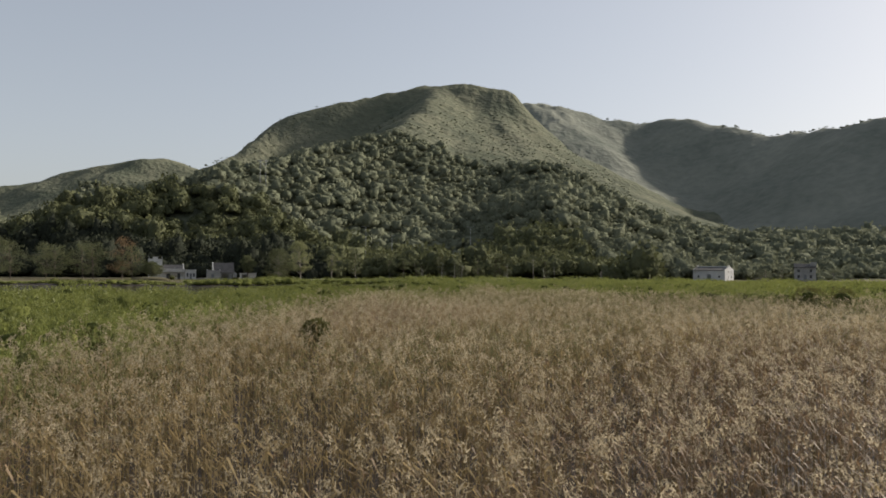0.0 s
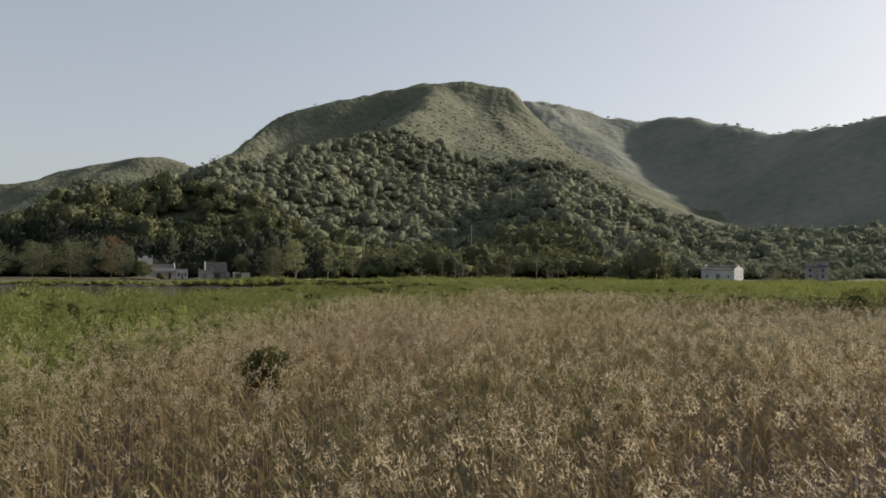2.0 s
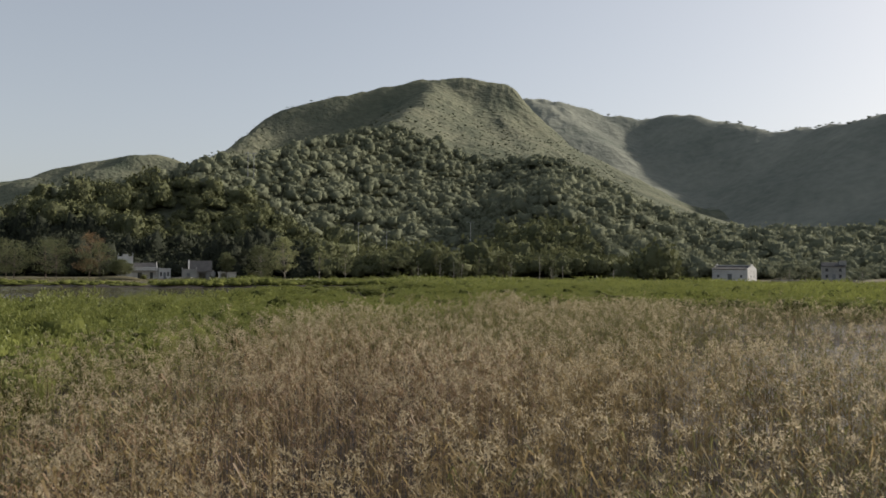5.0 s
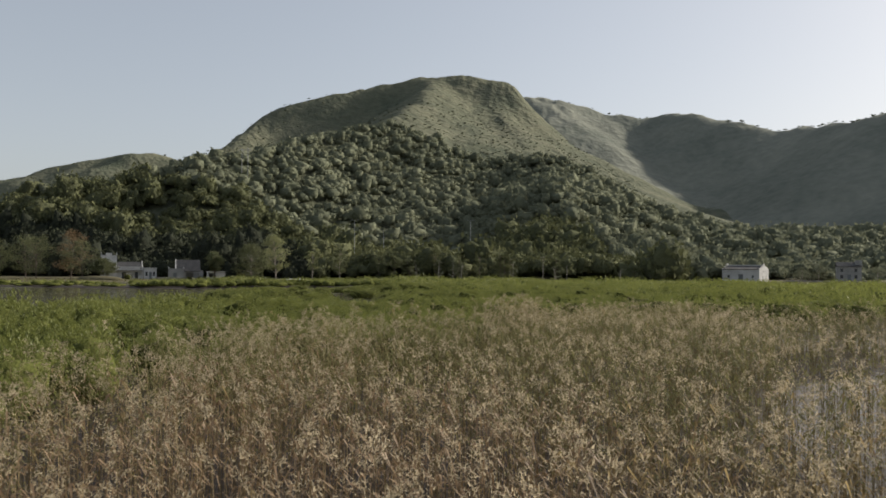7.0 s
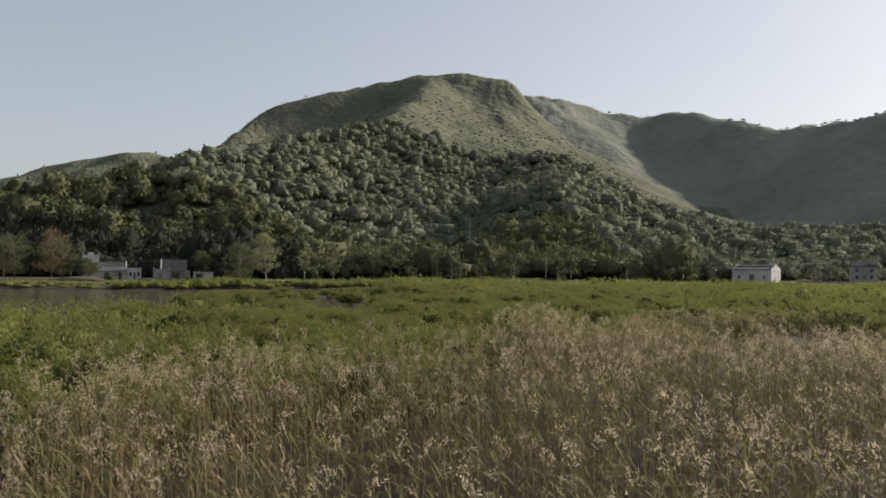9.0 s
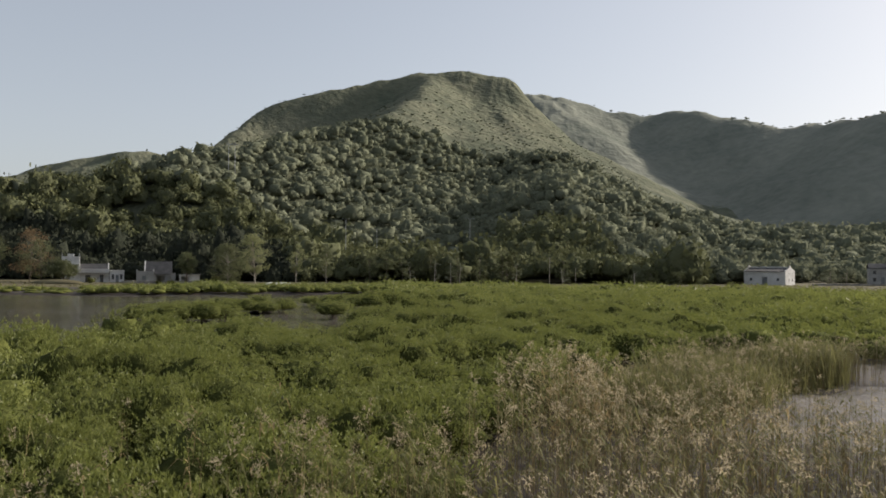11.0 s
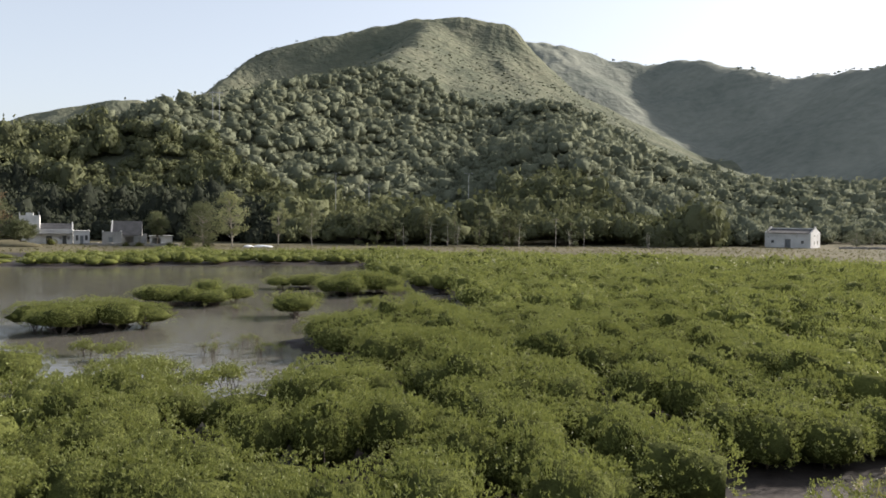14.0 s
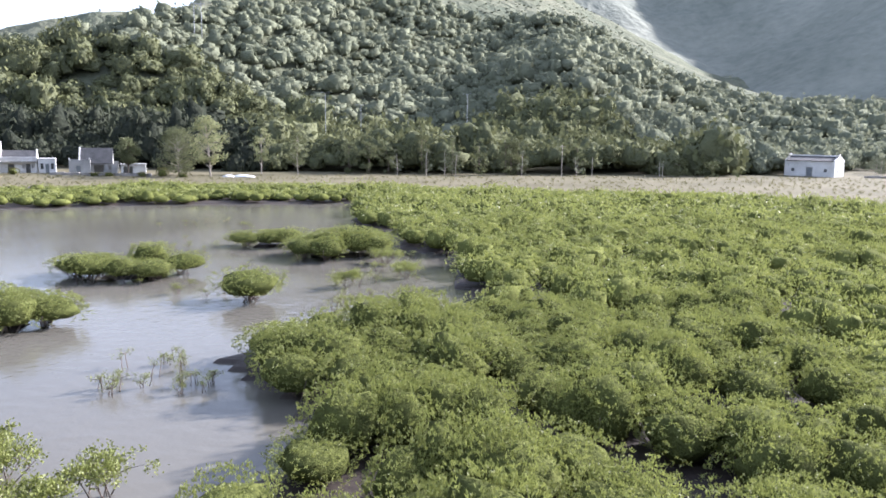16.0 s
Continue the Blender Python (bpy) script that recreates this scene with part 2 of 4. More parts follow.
def limb(a, b, ra, rb, sides=5, bend=0.0, r=rng, steps=3):
    """A tapered, slightly bent limb from a to b."""
    a, b = np.asarray(a, float), np.asarray(b, float)
    d = (b - a) / np.linalg.norm(b - a)
    u = np.cross(d, (0.3, 0.9, 0.2))
    u /= np.linalg.norm(u)
    w = np.cross(d, u)
    off = r.normal(0, 1, 3) * bend
    vs = []
    for i in range(steps + 1):
        t = i / steps
        c = a + (b - a) * t + off * math.sin(math.pi * t)
        rad = ra + (rb - ra) * t
        for j in range(sides):
            g = 2 * math.pi * j / sides
            vs.append(c + rad * (u * math.cos(g) + w * math.sin(g)))
    fs = []
    for i in range(steps):
        for j in range(sides):
            k = (j + 1) % sides
            p, q, s, t = i * sides + j, i * sides + k, (i + 1) * sides + j, (i + 1) * sides + k
            fs += [(p, q, t), (p, t, s)]
    for j in range(1, sides - 1):
        fs.append((steps * sides, steps * sides + j, steps * sides + j + 1))
    return np.array(vs), np.array(fs)


def box(x0, y0, z0, x1, y1, z1):
    v = np.array([(x, y, z) for z in (z0, z1) for x, y in ((x0, y0), (x1, y0), (x1, y1), (x0, y1))], float)
    f = np.array([(0, 2, 1), (0, 3, 2), (4, 5, 6), (4, 6, 7), (0, 1, 5), (0, 5, 4), (1, 2, 6), (1, 6, 5), (2, 3, 7), (2, 7, 6), (3, 0, 4), (3, 4, 7)])
    return v, f


def inside(poly, x, y):
    """Which of the points lie in the polygon."""
    p = np.asarray(poly, float)
    r = np.zeros(np.shape(x), bool)
    for (x0, y0), (x1, y1) in zip(p, np.roll(p, -1, 0)):
        hit = (y0 > y) != (y1 > y)
        r ^= hit & (x < (x1 - x0) * (y - y0) / (y1 - y0 + 1e-12) + x0)
    return r


# ---------- plan of the marsh ----------
POND = [(-140, 92), (-60, 93), (-34, 97), (-28, 101), (-23, 105), (-19, 108.2), (-15.5, 109.0), (-12.5, 108.4), (-10.8, 107.6), (-9.8, 108.6), (-10.0, 109.8), (-8.9, 112.4), (-7.4, 115), (-8.2, 119.6), (-10.6, 122.2), (-12.8, 124.6), (-13.2, 126.6), (-11.6, 128.6),
        (-9, 130.2), (-6, 131.8), (-3, 133.8), (-0.3, 138), (-3, 143), (-4.5, 157), (-9, 160), (-12, 171), (-16, 180), (-19, 203), (-36, 199), (-50, 194), (-60, 187), (-100, 190), (-140, 195)]
HOLE = [(-11.7, 105.6), (-11.2, 101.4), (-8.2, 101.2), (-7.4, 104.4), (-8.6, 105.8)]
ISLANDS = [(-25.8, 145.9, 4.4, 3.9), (-13.4, 156.8, 4.9, 4.2), (-27.4, 130.7, 5.2, 4.0), (-15.4, 138.6, 1.6, 1.3), (-20.9, 113.0, 2.7, 1.9), (-20.3, 160.6, 4.6, 1.3), (-9, 176, 6, 4)]
REEDS = [(-16, -12), (-15, 16), (-10.5, 26), (-11, 41), (-10, 54), (-9, 63), (-7.5, 70.2), (-3.4, 72.6), (-0.6, 76), (0.1, 81), (1.4, 85), (4.3, 90.5), (7, 95.5), (11, 98.5), (16, 100.5), (28, 100), (40, 96), (60, 92), (60, -12)]
FLAT_A = [(5.8, 53.5), (6.6, 56), (8.2, 63.5), (10.6, 71), (15, 74.5), (21, 78.5), (30, 83), (38, 80), (30, 70), (26, 61), (18, 53.5), (9.5, 52)]
FLAT_B = [(6.8, 87.2), (9.2, 90.2), (12.2, 94.0), (16, 97), (24, 98), (36, 95), (30, 90), (20, 86.5), (12, 84.5)]


DITCH = [(-20, 92.6), (-11, 93.4), (-10.5, 95.2), (-20, 95.2)]
CHANNEL = [(1.5, 92.5), (1.8, 97), (4.5, 100), (9, 102), (16, 104), (24, 106), (24, 103), (12, 99), (7, 96.5)]

SEDGE = [(3.2, 89.0), (5.4, 93.2), (8.4, 97.0), (13, 99.6), (17, 100.4), (15.4, 97.4), (12.0, 94.4), (9.0, 90.6), (6.5, 87.8), (4.5, 87.0)]


def strip_edge(x):
    return np.interp(x, [-140, -80, -54, -38, -22, -1, 12, 32, 46, 57, 130, 200], [214, 219, 229, 230, 232, 226, 222, 222, 215, 205, 198, 192])


def in_pond(x, y, islands=1.0):
    r = inside(POND, x, y)
    for cx, cy, rx, ry in ISLANDS:
        r &= ((x - cx) / rx) ** 2 + ((y - cy) / ry) ** 2 > islands
    return r


def wave(x, y):
    return np.sin(x * 0.83 + 1.3 * np.sin(y * 0.31)) * 0.5 + np.sin(y * 0.67 + 1.7 * np.sin(x * 0.23 + 2)) * 0.5


RIDGES = [
    # near wooded spur
    ([(-420, 500, 30), (-250, 408, 22), (-208, 402, 38), (-176, 405, 47), (-145, 430, 55), (-120, 500, 68), (-80, 640, 112), (-62, 780, 160), (-60, 905, 208)], 0.62, 260.0),
    # main crest
    ([(-330, 640, 74), (-262, 660, 78), (-247, 757, 112), (-232, 850, 158), (-214, 867, 174), (-168, 889, 192), (-106, 915, 209), (-71, 923, 217), (-20, 925, 217), (20, 925, 213)], 1.5, 60.0),
    # eastern spur
    ([(6, 900, 183), (26, 820, 142), (36, 730, 106), (44, 600, 74), (42, 500, 52), (36, 420, 30), (30, 370, 14)], 0.66, 200.0),
    # low knoll behind the white house
    ([(90, 560, 20), (180, 540, 24), (300, 580, 30), (460, 640, 46)], 0.22, 200.0),
    # back ridge to the east
    ([(20, 1195, 244), (62, 1220, 261), (85, 1230, 259), (155, 1240, 242), (236, 1253, 229), (280, 1230, 235), (350, 1150, 206), (400, 1050, 181), (430, 979, 176), (453, 929, 178), (560, 860, 205), (700, 800, 230)], 0.72, 420.0),
    # far ridge to the west
    ([(-1000, 1100, 90), (-737, 1156, 118), (-665, 1185, 143), (-605, 1208, 163), (-559, 1226, 175), (-517, 1236, 173), (-480, 1240, 164), (-400, 1250, 150)], 0.6, 400.0),
]


def ridge_heights(X, Y):
    """The height that each ridge alone gives."""
    out = []
    for pts, a, soft in RIDGES:
        best = np.full_like(X, -1e9)
        for (x0, y0, z0), (x1, y1, z1) in zip(pts, pts[1:]):
            dx, dy = x1 - x0, y1 - y0
            s = np.clip(((X - x0) * dx + (Y - y0) * dy) / (dx * dx + dy * dy), 0, 1)
            d = np.hypot(X - x0 - s * dx, Y - y0 - s * dy)
            d = np.sqrt(d * d + 100.0) - 10.0
            best = np.maximum(best, z0 + s * (z1 - z0) - a * d / (1 + d / (soft * 4)))
        out.append(best)
    return out


def terrain(X, Y):
    k = 7.0
    acc = sum(np.exp(np.clip(b / k, -50, 60)) for b in ridge_heights(X, Y))
    h = k * np.log(acc + 1.0)
    foot = np.interp(X, [-400, -120, -40, 60, 110, 160, 400], [262, 272, 274, 285, 320, 345, 380])
    m = np.clip((Y - foot) / 190.0, 0, 1)
    m = 1 - (1 - m) ** 2
    roll = 3.2 * wave(X * 0.11, Y * 0.11) * np.clip((Y - 300) / 40, 0, 1) * np.clip((460 - Y) / 60, 0, 1) * np.clip(h * m / 12, 0, 1)
    return 0.4 + h * m + roll


# ---------- ground, water, hills ----------
def grid(xs, ys):
    X, Y = np.meshgrid(xs, ys)
    nx, ny = len(xs), len(ys)
    i = (np.arange(ny - 1)[:, None] * nx + np.arange(nx - 1)[None]).ravel()
    f = np.concatenate([np.stack([i, i + 1, i + nx + 1], 1), np.stack([i, i + nx + 1, i + nx], 1)])
    return X.ravel(), Y.ravel(), f


def roughness(x, y):
    return np.array([noise.fractal(Vector((a * 0.012, b * 0.012, 0)), 0.8, 2.1, 5) for a, b in zip(np.ravel(x), np.ravel(y))])


def swell_of(y):
    """How strongly the roughness shows on the hills."""
    return (6 + 5 * np.clip((y - 960) / 150, 0, 1)) * np.clip((y - 300) / 250, 0, 1)


def ground():
    """One sheet: silt flats, mud under the plants, the pond's bed, the dry bank and the hills, out to the horizon."""
    xs = np.concatenate([np.linspace(-2500, -900, 9)[:-1], np.linspace(-900, -140, 58)[:-1], np.linspace(-140, -40, 34)[:-1], np.linspace(-40, 45, 86)[:-1], np.linspace(45, 140, 33)[:-1], np.linspace(140, 760, 48)[:-1], np.linspace(760, 2500, 9)])
    ys = np.concatenate([np.linspace(-1500, -60, 9)[:-1], np.linspace(-60, 50, 28)[:-1], np.linspace(50, 215, 151)[:-1], np.linspace(215, 300, 43)[:-1], np.linspace(300, 1300, 101)[:-1], np.linspace(1300, 3500, 12)])
    X, Y, f = grid(xs, ys)
    t = terrain(X, Y)
    rough = roughness(X, Y)
    Z = np.where(Y > 262, t + rough * swell_of(Y), 0.0)
    flat = inside(FLAT_A, X, Y) | inside(FLAT_B, X, Y)
    base = np.where(Y > strip_edge(X), 0.4 + 0.05 * rough, np.where(in_pond(X, Y, 0.25), -0.5, 0.26 + 0.07 * wave(X * 2, Y * 2)))
    base = np.where(flat, 0.12 + 0.05 * rough, base)
    Z = np.where(Y > 262, Z, base)
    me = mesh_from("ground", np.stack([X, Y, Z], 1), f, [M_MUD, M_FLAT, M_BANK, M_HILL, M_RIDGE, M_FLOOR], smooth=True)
    cx, cy = X[f].mean(1), Y[f].mean(1)
    idx = np.zeros(len(f), int)
    idx[inside(FLAT_A, cx, cy) | inside(FLAT_B, cx, cy)] = 1
    idx[cy > strip_edge(cx)] = 2
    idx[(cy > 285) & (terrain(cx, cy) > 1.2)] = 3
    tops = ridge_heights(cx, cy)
    # the back ridge gets the haze-paled colour
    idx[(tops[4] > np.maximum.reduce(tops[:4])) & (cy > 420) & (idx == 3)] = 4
    idx[(cy < 630) & (idx == 3) & (terrain(cx, cy) < 105 + 14 * wave(cx * 0.06, cy * 0.06))] = 5
    me.polygons.foreach_set("material_index", idx.astype(np.int32))
    return tagged(new("ground", me), "brown marsh mud, dry bank and wooded hillsides", "ground", kind="structure")


ground()
v, f = box(-140, 96, -0.6, 2, 215, 0.10)
water = tagged(new("water", mesh_from("water", v, f, M_WATER)), "still grey-brown brackish pond water", "water", kind="structure")


def height(x, y):
    """The ground's height under things."""
    x, y = np.asarray(x, float), np.asarray(y, float)
    return np.where(y > 262, terrain(x, y) + roughness(x, y).reshape(x.shape) * swell_of(y), np.where(y > strip_edge(x), 0.4, 0.26))


# ---------- mangroves ----------
def bush_template(r, tufts, per, leaf, core=(5, 8), fill=0.76):
    """A mangrove bush about 2.7 m wide and 2 m high: leaf rosettes over a lumpy dome, inner growth coloured dark for
    shade, stems.
    """
    form = spread_points(20, r, -0.3) * r.uniform(0.8, 1.1, (20, 1))
    d = spread_points(tufts, r, -0.35)
    def reach(q):
        return 0.70 + 0.36 * np.minimum(1.2, np.maximum(0, q @ form.T).max(1)) ** 9
    def shape(q, k):
        v = q * (reach(q) * k)[:, None] * (1.45, 1.45, 1.0)
        v[:, 2] = np.tanh(1.1 * v[:, 2]) / 0.78
        return v + (0, 0, 0.85)
    p = shape(d, 1.0) + r.normal(0, 0.07, (tufts, 3))
    crown = leaves(p, d, leaf, leaf * 0.45, per, r, 0.55, 0.5, rise=0.6)
    cv, cf = ball(*core)
    cv = shape(cv, fill)
    cv[:, 2] = np.maximum(cv[:, 2] - 0.08, 0.3)
    stems = [limb((r.normal(0, 0.25), r.normal(0, 0.25), -0.5), (r.normal(0, 0.6), r.normal(0, 0.6), 0.95), 0.04, 0.02, 4, 0.08, r, 2) for _ in range(9)]
    return crown, (cv, cf), join(stems)


def jittered(x0, x1, y0, y1, step, r):
    xs, ys = np.arange(x0, x1, step), np.arange(y0, y1, step)
    X, Y = np.meshgrid(xs, ys)
    X = X + (np.arange(len(ys)) % 2)[:, None] * step / 2
    X, Y = X.ravel() + r.uniform(-0.36, 0.36, X.size) * step, Y.ravel() + r.uniform(-0.36, 0.36, X.size) * step
    return X, Y


def mangrove_here(x, y):
    wet = in_pond(x, y) | in_pond(x - 0.9, y) | in_pond(x + 0.9, y) | in_pond(x, y + 0.9) | in_pond(x, y - 0.9)
    ok = ~wet & ~inside(CHANNEL, x, y) & ~inside(DITCH, x, y) & ~inside(HOLE, x, y) & ~inside(SEDGE, x, y) & ~inside(REEDS, x, y) & ~inside(FLAT_A, x, y) & ~inside(FLAT_B, x, y)
    ok &= (y < strip_edge(x) - 1.5 + 2 * wave(x, y)) & ((x < -11) | (y > 68))
    return ok


bush_r = np.random.default_rng(11)
X, Y = jittered(-64, 84, 20, 176, 2.0, bush_r)
keep = mangrove_here(X, Y) & (bush_r.random(X.size) > 0.05)
keep &= ~((X > 0.5) & (Y < 108) & (np.abs(wave(X * 0.5, Y * 0.5)) < 0.06))
X, Y = X[keep], Y[keep]
clump_x, clump_y = jittered(-70, 90, 15, 182, 6.8, bush_r)
gap, stature = np.empty(X.size), np.empty(X.size)
clump_tall = bush_r.uniform(0.72, 1.22, clump_x.size)
for i in range(X.size):
    d = np.hypot((clump_x - X[i]) * 0.85, clump_y - Y[i])
    o = np.argsort(d)
    gap[i], stature[i] = d[o[1]] - d[o[0]], clump_tall[o[0]]
keep = (gap > np.where(Y < 122, 1.0, 0.7)) | (bush_r.random(X.size) < np.where((Y < 104) & (X > -14), 0.3, 0.68)) | ((X < -9) & (Y > 127))
X, Y, gap, stature = X[keep], Y[keep], gap[keep], stature[keep]
rise = np.clip(gap / 3.0, 0, 1)
tall = 0.58 + 0.52 * stature * np.sqrt(rise) + 0.10 * wave(X * 0.45, Y * 0.45) + bush_r.normal(0, 0.06, X.size)
wide = bush_r.uniform(0.8, 1.15, X.size)
near = (X > -15) & (X < 13) & (Y > 68) & (Y < 134)
order = np.argsort(np.where(near, (np.abs(X + 2) + 0.7 * np.abs(Y - 94)), 1e6))
picked = np.zeros(X.size, bool)
picked[order[:min(250, near.sum())]] = True
for cx, cy, rx, ry in ISLANDS[:6]:
    picked |= ((X - cx) / (rx + 0.5)) ** 2 + ((Y - cy) / (ry + 0.5)) ** 2 < 1
tall = np.where((X < -14) & (Y < 100), tall * 1.05, tall)
islet = picked & (X < -9) & (Y > 125)
wide = np.where(islet, wide * 1.25, wide)
tall = np.where(picked & (X < -9) & (Y > 125), tall * 0.85, tall)

kinds = [bush_template(np.random.default_rng(100 + i), 480, 6, 0.092, (6, 9), 0.82) for i in range(8)]
masters = []
for crown, core, stems in kinds:
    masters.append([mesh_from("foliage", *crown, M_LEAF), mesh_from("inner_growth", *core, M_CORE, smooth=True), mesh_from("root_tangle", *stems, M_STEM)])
for i in np.where(picked)[0]:
    k = i % 8
    ob = thing("mangrove_bush", "low glossy green mangrove bush rooted in mud", "bush", (X[i], Y[i], 0.32 if X[i] < -9 and Y[i] > 125 else 0.2), bush_r.uniform(0, 360), "mangrove bushes in the thicket")
    ob.scale = (wide[i], wide[i], tall[i])
    for name, me in zip(("foliage", "inner_growth", "root_tangle"), masters[k]):
        part(name, me, ob)

def thicket(name, label, x, y, t, w, tufts, per, leaf, seed):
    r = np.random.default_rng(seed)
    sets = [bush_template(np.random.default_rng(seed + 1 + i), tufts, per, leaf, (4, 6), 0.76) for i in range(5)]
    yaw, which = r.uniform(0, 6.283, len(x)), r.integers(0, 5, len(x))
    size = np.stack([w, w, t], 1)
    place = np.stack([x, y, np.full(len(x), 0.2)], 1)
    got = [[], []]
    for k in range(5):
        s = which == k
        if s.any():
            got[0].append(scatter(sets[k][0], place[s], yaw[s], size[s]))
            got[1].append(scatter(sets[k][1], place[s], yaw[s], size[s]))
    root = thing(name, label, "mangroves", kind="stuff")
    part("foliage", mesh_from("foliage", *join(got[0]), M_LEAF), root)
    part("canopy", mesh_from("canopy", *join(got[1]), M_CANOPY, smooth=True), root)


rest = ~picked
mid = rest & (X > -32) & (X < 36)
front = mid & (X > -24) & (X < 27) & (Y > 62) & (Y < 128)
thicket("mangrove_thicket", "dense low green mangrove thicket on the mud", X[front], Y[front], tall[front], wide[front], 110, 6, 0.145, 300)
mid &= ~front
thicket("mangrove_thicket", "dense low green mangrove thicket round the pond", X[mid], Y[mid], tall[mid], wide[mid], 86, 4, 0.17, 310)
out = rest & ~mid & ~front
thicket("mangrove_thicket", "dense low green mangrove thicket along the marsh edge", X[out], Y[out], tall[out], wide[out], 40, 3, 0.30, 330)
FX, FY = jittered(-125, 150, 176, 240, 1.95, bush_r)
keep = mangrove_here(FX, FY) & ((bush_r.random(FX.size) > 0.22) | (FX > -15)) & ((FX > -70) | (bush_r.random(FX.size) < 0.5))
FX, FY = FX[keep], FY[keep]
thicket("mangrove_thicket", "distant mangrove thicket beside the dry bank", FX, FY, (np.interp(FX, [-120, -72, -58, -30, -28], [0.26, 0.34, 0.70, 0.74, 0.9]) + 0.2 * wave(FX * 0.4, FY * 0.4) + bush_r.normal(0, 0.14, FX.size).clip(-0.15, 0.4)) * np.interp(strip_edge(FX) - FY, [0, 16], [0.5, 1.0]), bush_r.uniform(0.8, 1.5, FX.size), 26, 2, 0.34, 360)
GX, GY = jittered(60, 150, 92, 176, 2.4, bush_r)
keep = mangrove_here(GX, GY) & (GX > 84)
GX, GY = GX[keep], GY[keep]
thicket("mangrove_thicket", "distant mangrove thicket on the open marsh", GX, GY, 0.95 + 0.15 * wave(GX * 0.4, GY * 0.4), np.full(GX.size, 1.15), 34, 2, 0.34, 390)

# ---------- reeds ----------
def reed_template(r):
    """Stalk, blades and feathery plume of one reed, 1 m = full height 2.9 m."""
    h = 2.9
    a = r.uniform(0, 6.28)
    dx, dy = math.cos(a) * 0.006, math.sin(a) * 0.006
    lean = r.normal(0, 0.10, 2)
    def at(z):
        q = (z / h) ** 2
        return np.array([lean[0] * q, lean[1] * q, z])
    sv = np.array([at(0) + (dx, dy, 0), at(0) - (dx, dy, 0), at(h * 0.55) + (dx, dy, 0), at(h * 0.55) - (dx, dy, 0), at(h * 0.93)])
    sf = np.array([(0, 1, 3), (0, 3, 2), (2, 3, 4)])
    bl = []
    for i in range(9):
        z = 0.35 + 2.2 * r.random() ** 0.6
        g = r.uniform(0, 6.28)
        ln = r.uniform(0.16, 0.40)
        o = np.array([math.cos(g), math.sin(g), 0])
        s = np.array([-math.sin(g), math.cos(g), 0]) * r.uniform(0.009, 0.016)
        b = at(z)
        m = b + o * ln * 0.5 + (0, 0, ln * 0.34)
        t = b + o * ln * 1.05 + (0, 0, ln * r.uniform(-0.55, 0.45))
        bl.append((np.array([b, m + s, m - s, t]), np.array([(0, 1, 2), (1, 3, 2)])))
    pl = []
    g = r.uniform(0, 6.28)
    side = np.array([math.cos(g), math.sin(g), 0])
    m = 28
    for i in range(m):
        q = (i + r.random()) / m
        b = at(h * 0.87 + 0.27 * q - 0.09 * q ** 3) + side * 0.13 * q * q
        b = b + r.normal(0, 0.030, 3) * (1, 1, 0.6) * (0.5 + math.sin(math.pi * (0.12 + 0.8 * q)))
        o = r.normal(0, 1, 3) + (0, 0, 0.8)
        o *= r.uniform(0.032, 0.066) / np.linalg.norm(o)
        w = np.cross(o, r.normal(0, 1, 3))
        w *= r.uniform(0.006, 0.011) / np.linalg.norm(w)
        pl.append((np.array([b + w, b - w, b + o]), np.array([(0, 1, 2)])))
    return (sv, sf), join(bl), join(pl)


def reed_bed(name, label, x, y, h, seed, blade, with_plume=0.8):
    r = np.random.default_rng(seed)
    sets = [reed_template(np.random.default_rng(seed + 1 + i)) for i in range(14)]
    n = len(x)
    which, yaw = r.integers(0, 14, n), r.uniform(0, 6.283, n)
    size = np.stack([np.ones(n), np.ones(n), h], 1)
    place = np.stack([x, y, np.full(n, 0.2)], 1)
    lean = np.stack([r.normal(-0.003, 0.016, n), r.normal(0, 0.014, n)], 1)
    feather = r.random(n) < with_plume
    got = [[], [], []]
    for k in range(14):
        s = which == k
        for j in range(2):
            got[j].append(scatter(sets[k][j], place[s], yaw[s], size[s], lean[s]))
        s &= feather
        if s.any():
            got[2].append(scatter(sets[k][2], place[s], yaw[s], size[s], lean[s]))
    root = thing(name, label, "reeds", kind="stuff")
    part("stalks", mesh_from("stalks", *join(got[0]), M_STALK), root)
    part("blades", mesh_from("blades", *join(got[1]), blade), root)
    part("plumes", mesh_from("plumes", *join(got[2]), M_PLUME), root)


reed_r = np.random.default_rng(21)
n = 92000
RX, RY = reed_r.uniform(-16, 48, n), reed_r.uniform(1, 101, n)
near_path = np.exp(-(np.clip(np.abs(RX - 3) - 13, 0, 99) / 12) ** 2)
jx, jy = RX + 0.9 * wave(RX * 1.7, RY * 1.9) + reed_r.normal(0, 0.5, n), RY + 1.1 * wave(RY * 1.4, RX * 1.6) + reed_r.normal(0, 0.5, n)
ex, ey = RX + 0.4 * (jx - RX), RY + 0.4 * (jy - RY)
keep = inside(REEDS, jx, jy) & ~(inside(FLAT_A, ex, ey) & ((RY > 62.5) | (reed_r.random(n) > 0.75))) & ~inside(FLAT_B, ex, ey)
keep &= reed_r.random(n) < 0.80 + 0.30 * wave(RX * 1.1, RY * 1.0)
keep |= (RX > -9) & (RX < 1) & (RY > 66) & (RY < 78) & (reed_r.random(n) < 0.05)
keep &= reed_r.random(n) < 0.14 + 0.86 * near_path
keep &= ~(((RX + 3.75) / 0.5) ** 2 + ((RY - 33.8) / 0.6) ** 2 < 1)
RX, RY = RX[keep], RY[keep]
olive = (RY > 76 + 0.15 * RX + wave(RX, RY)) & (RX > 3.0)
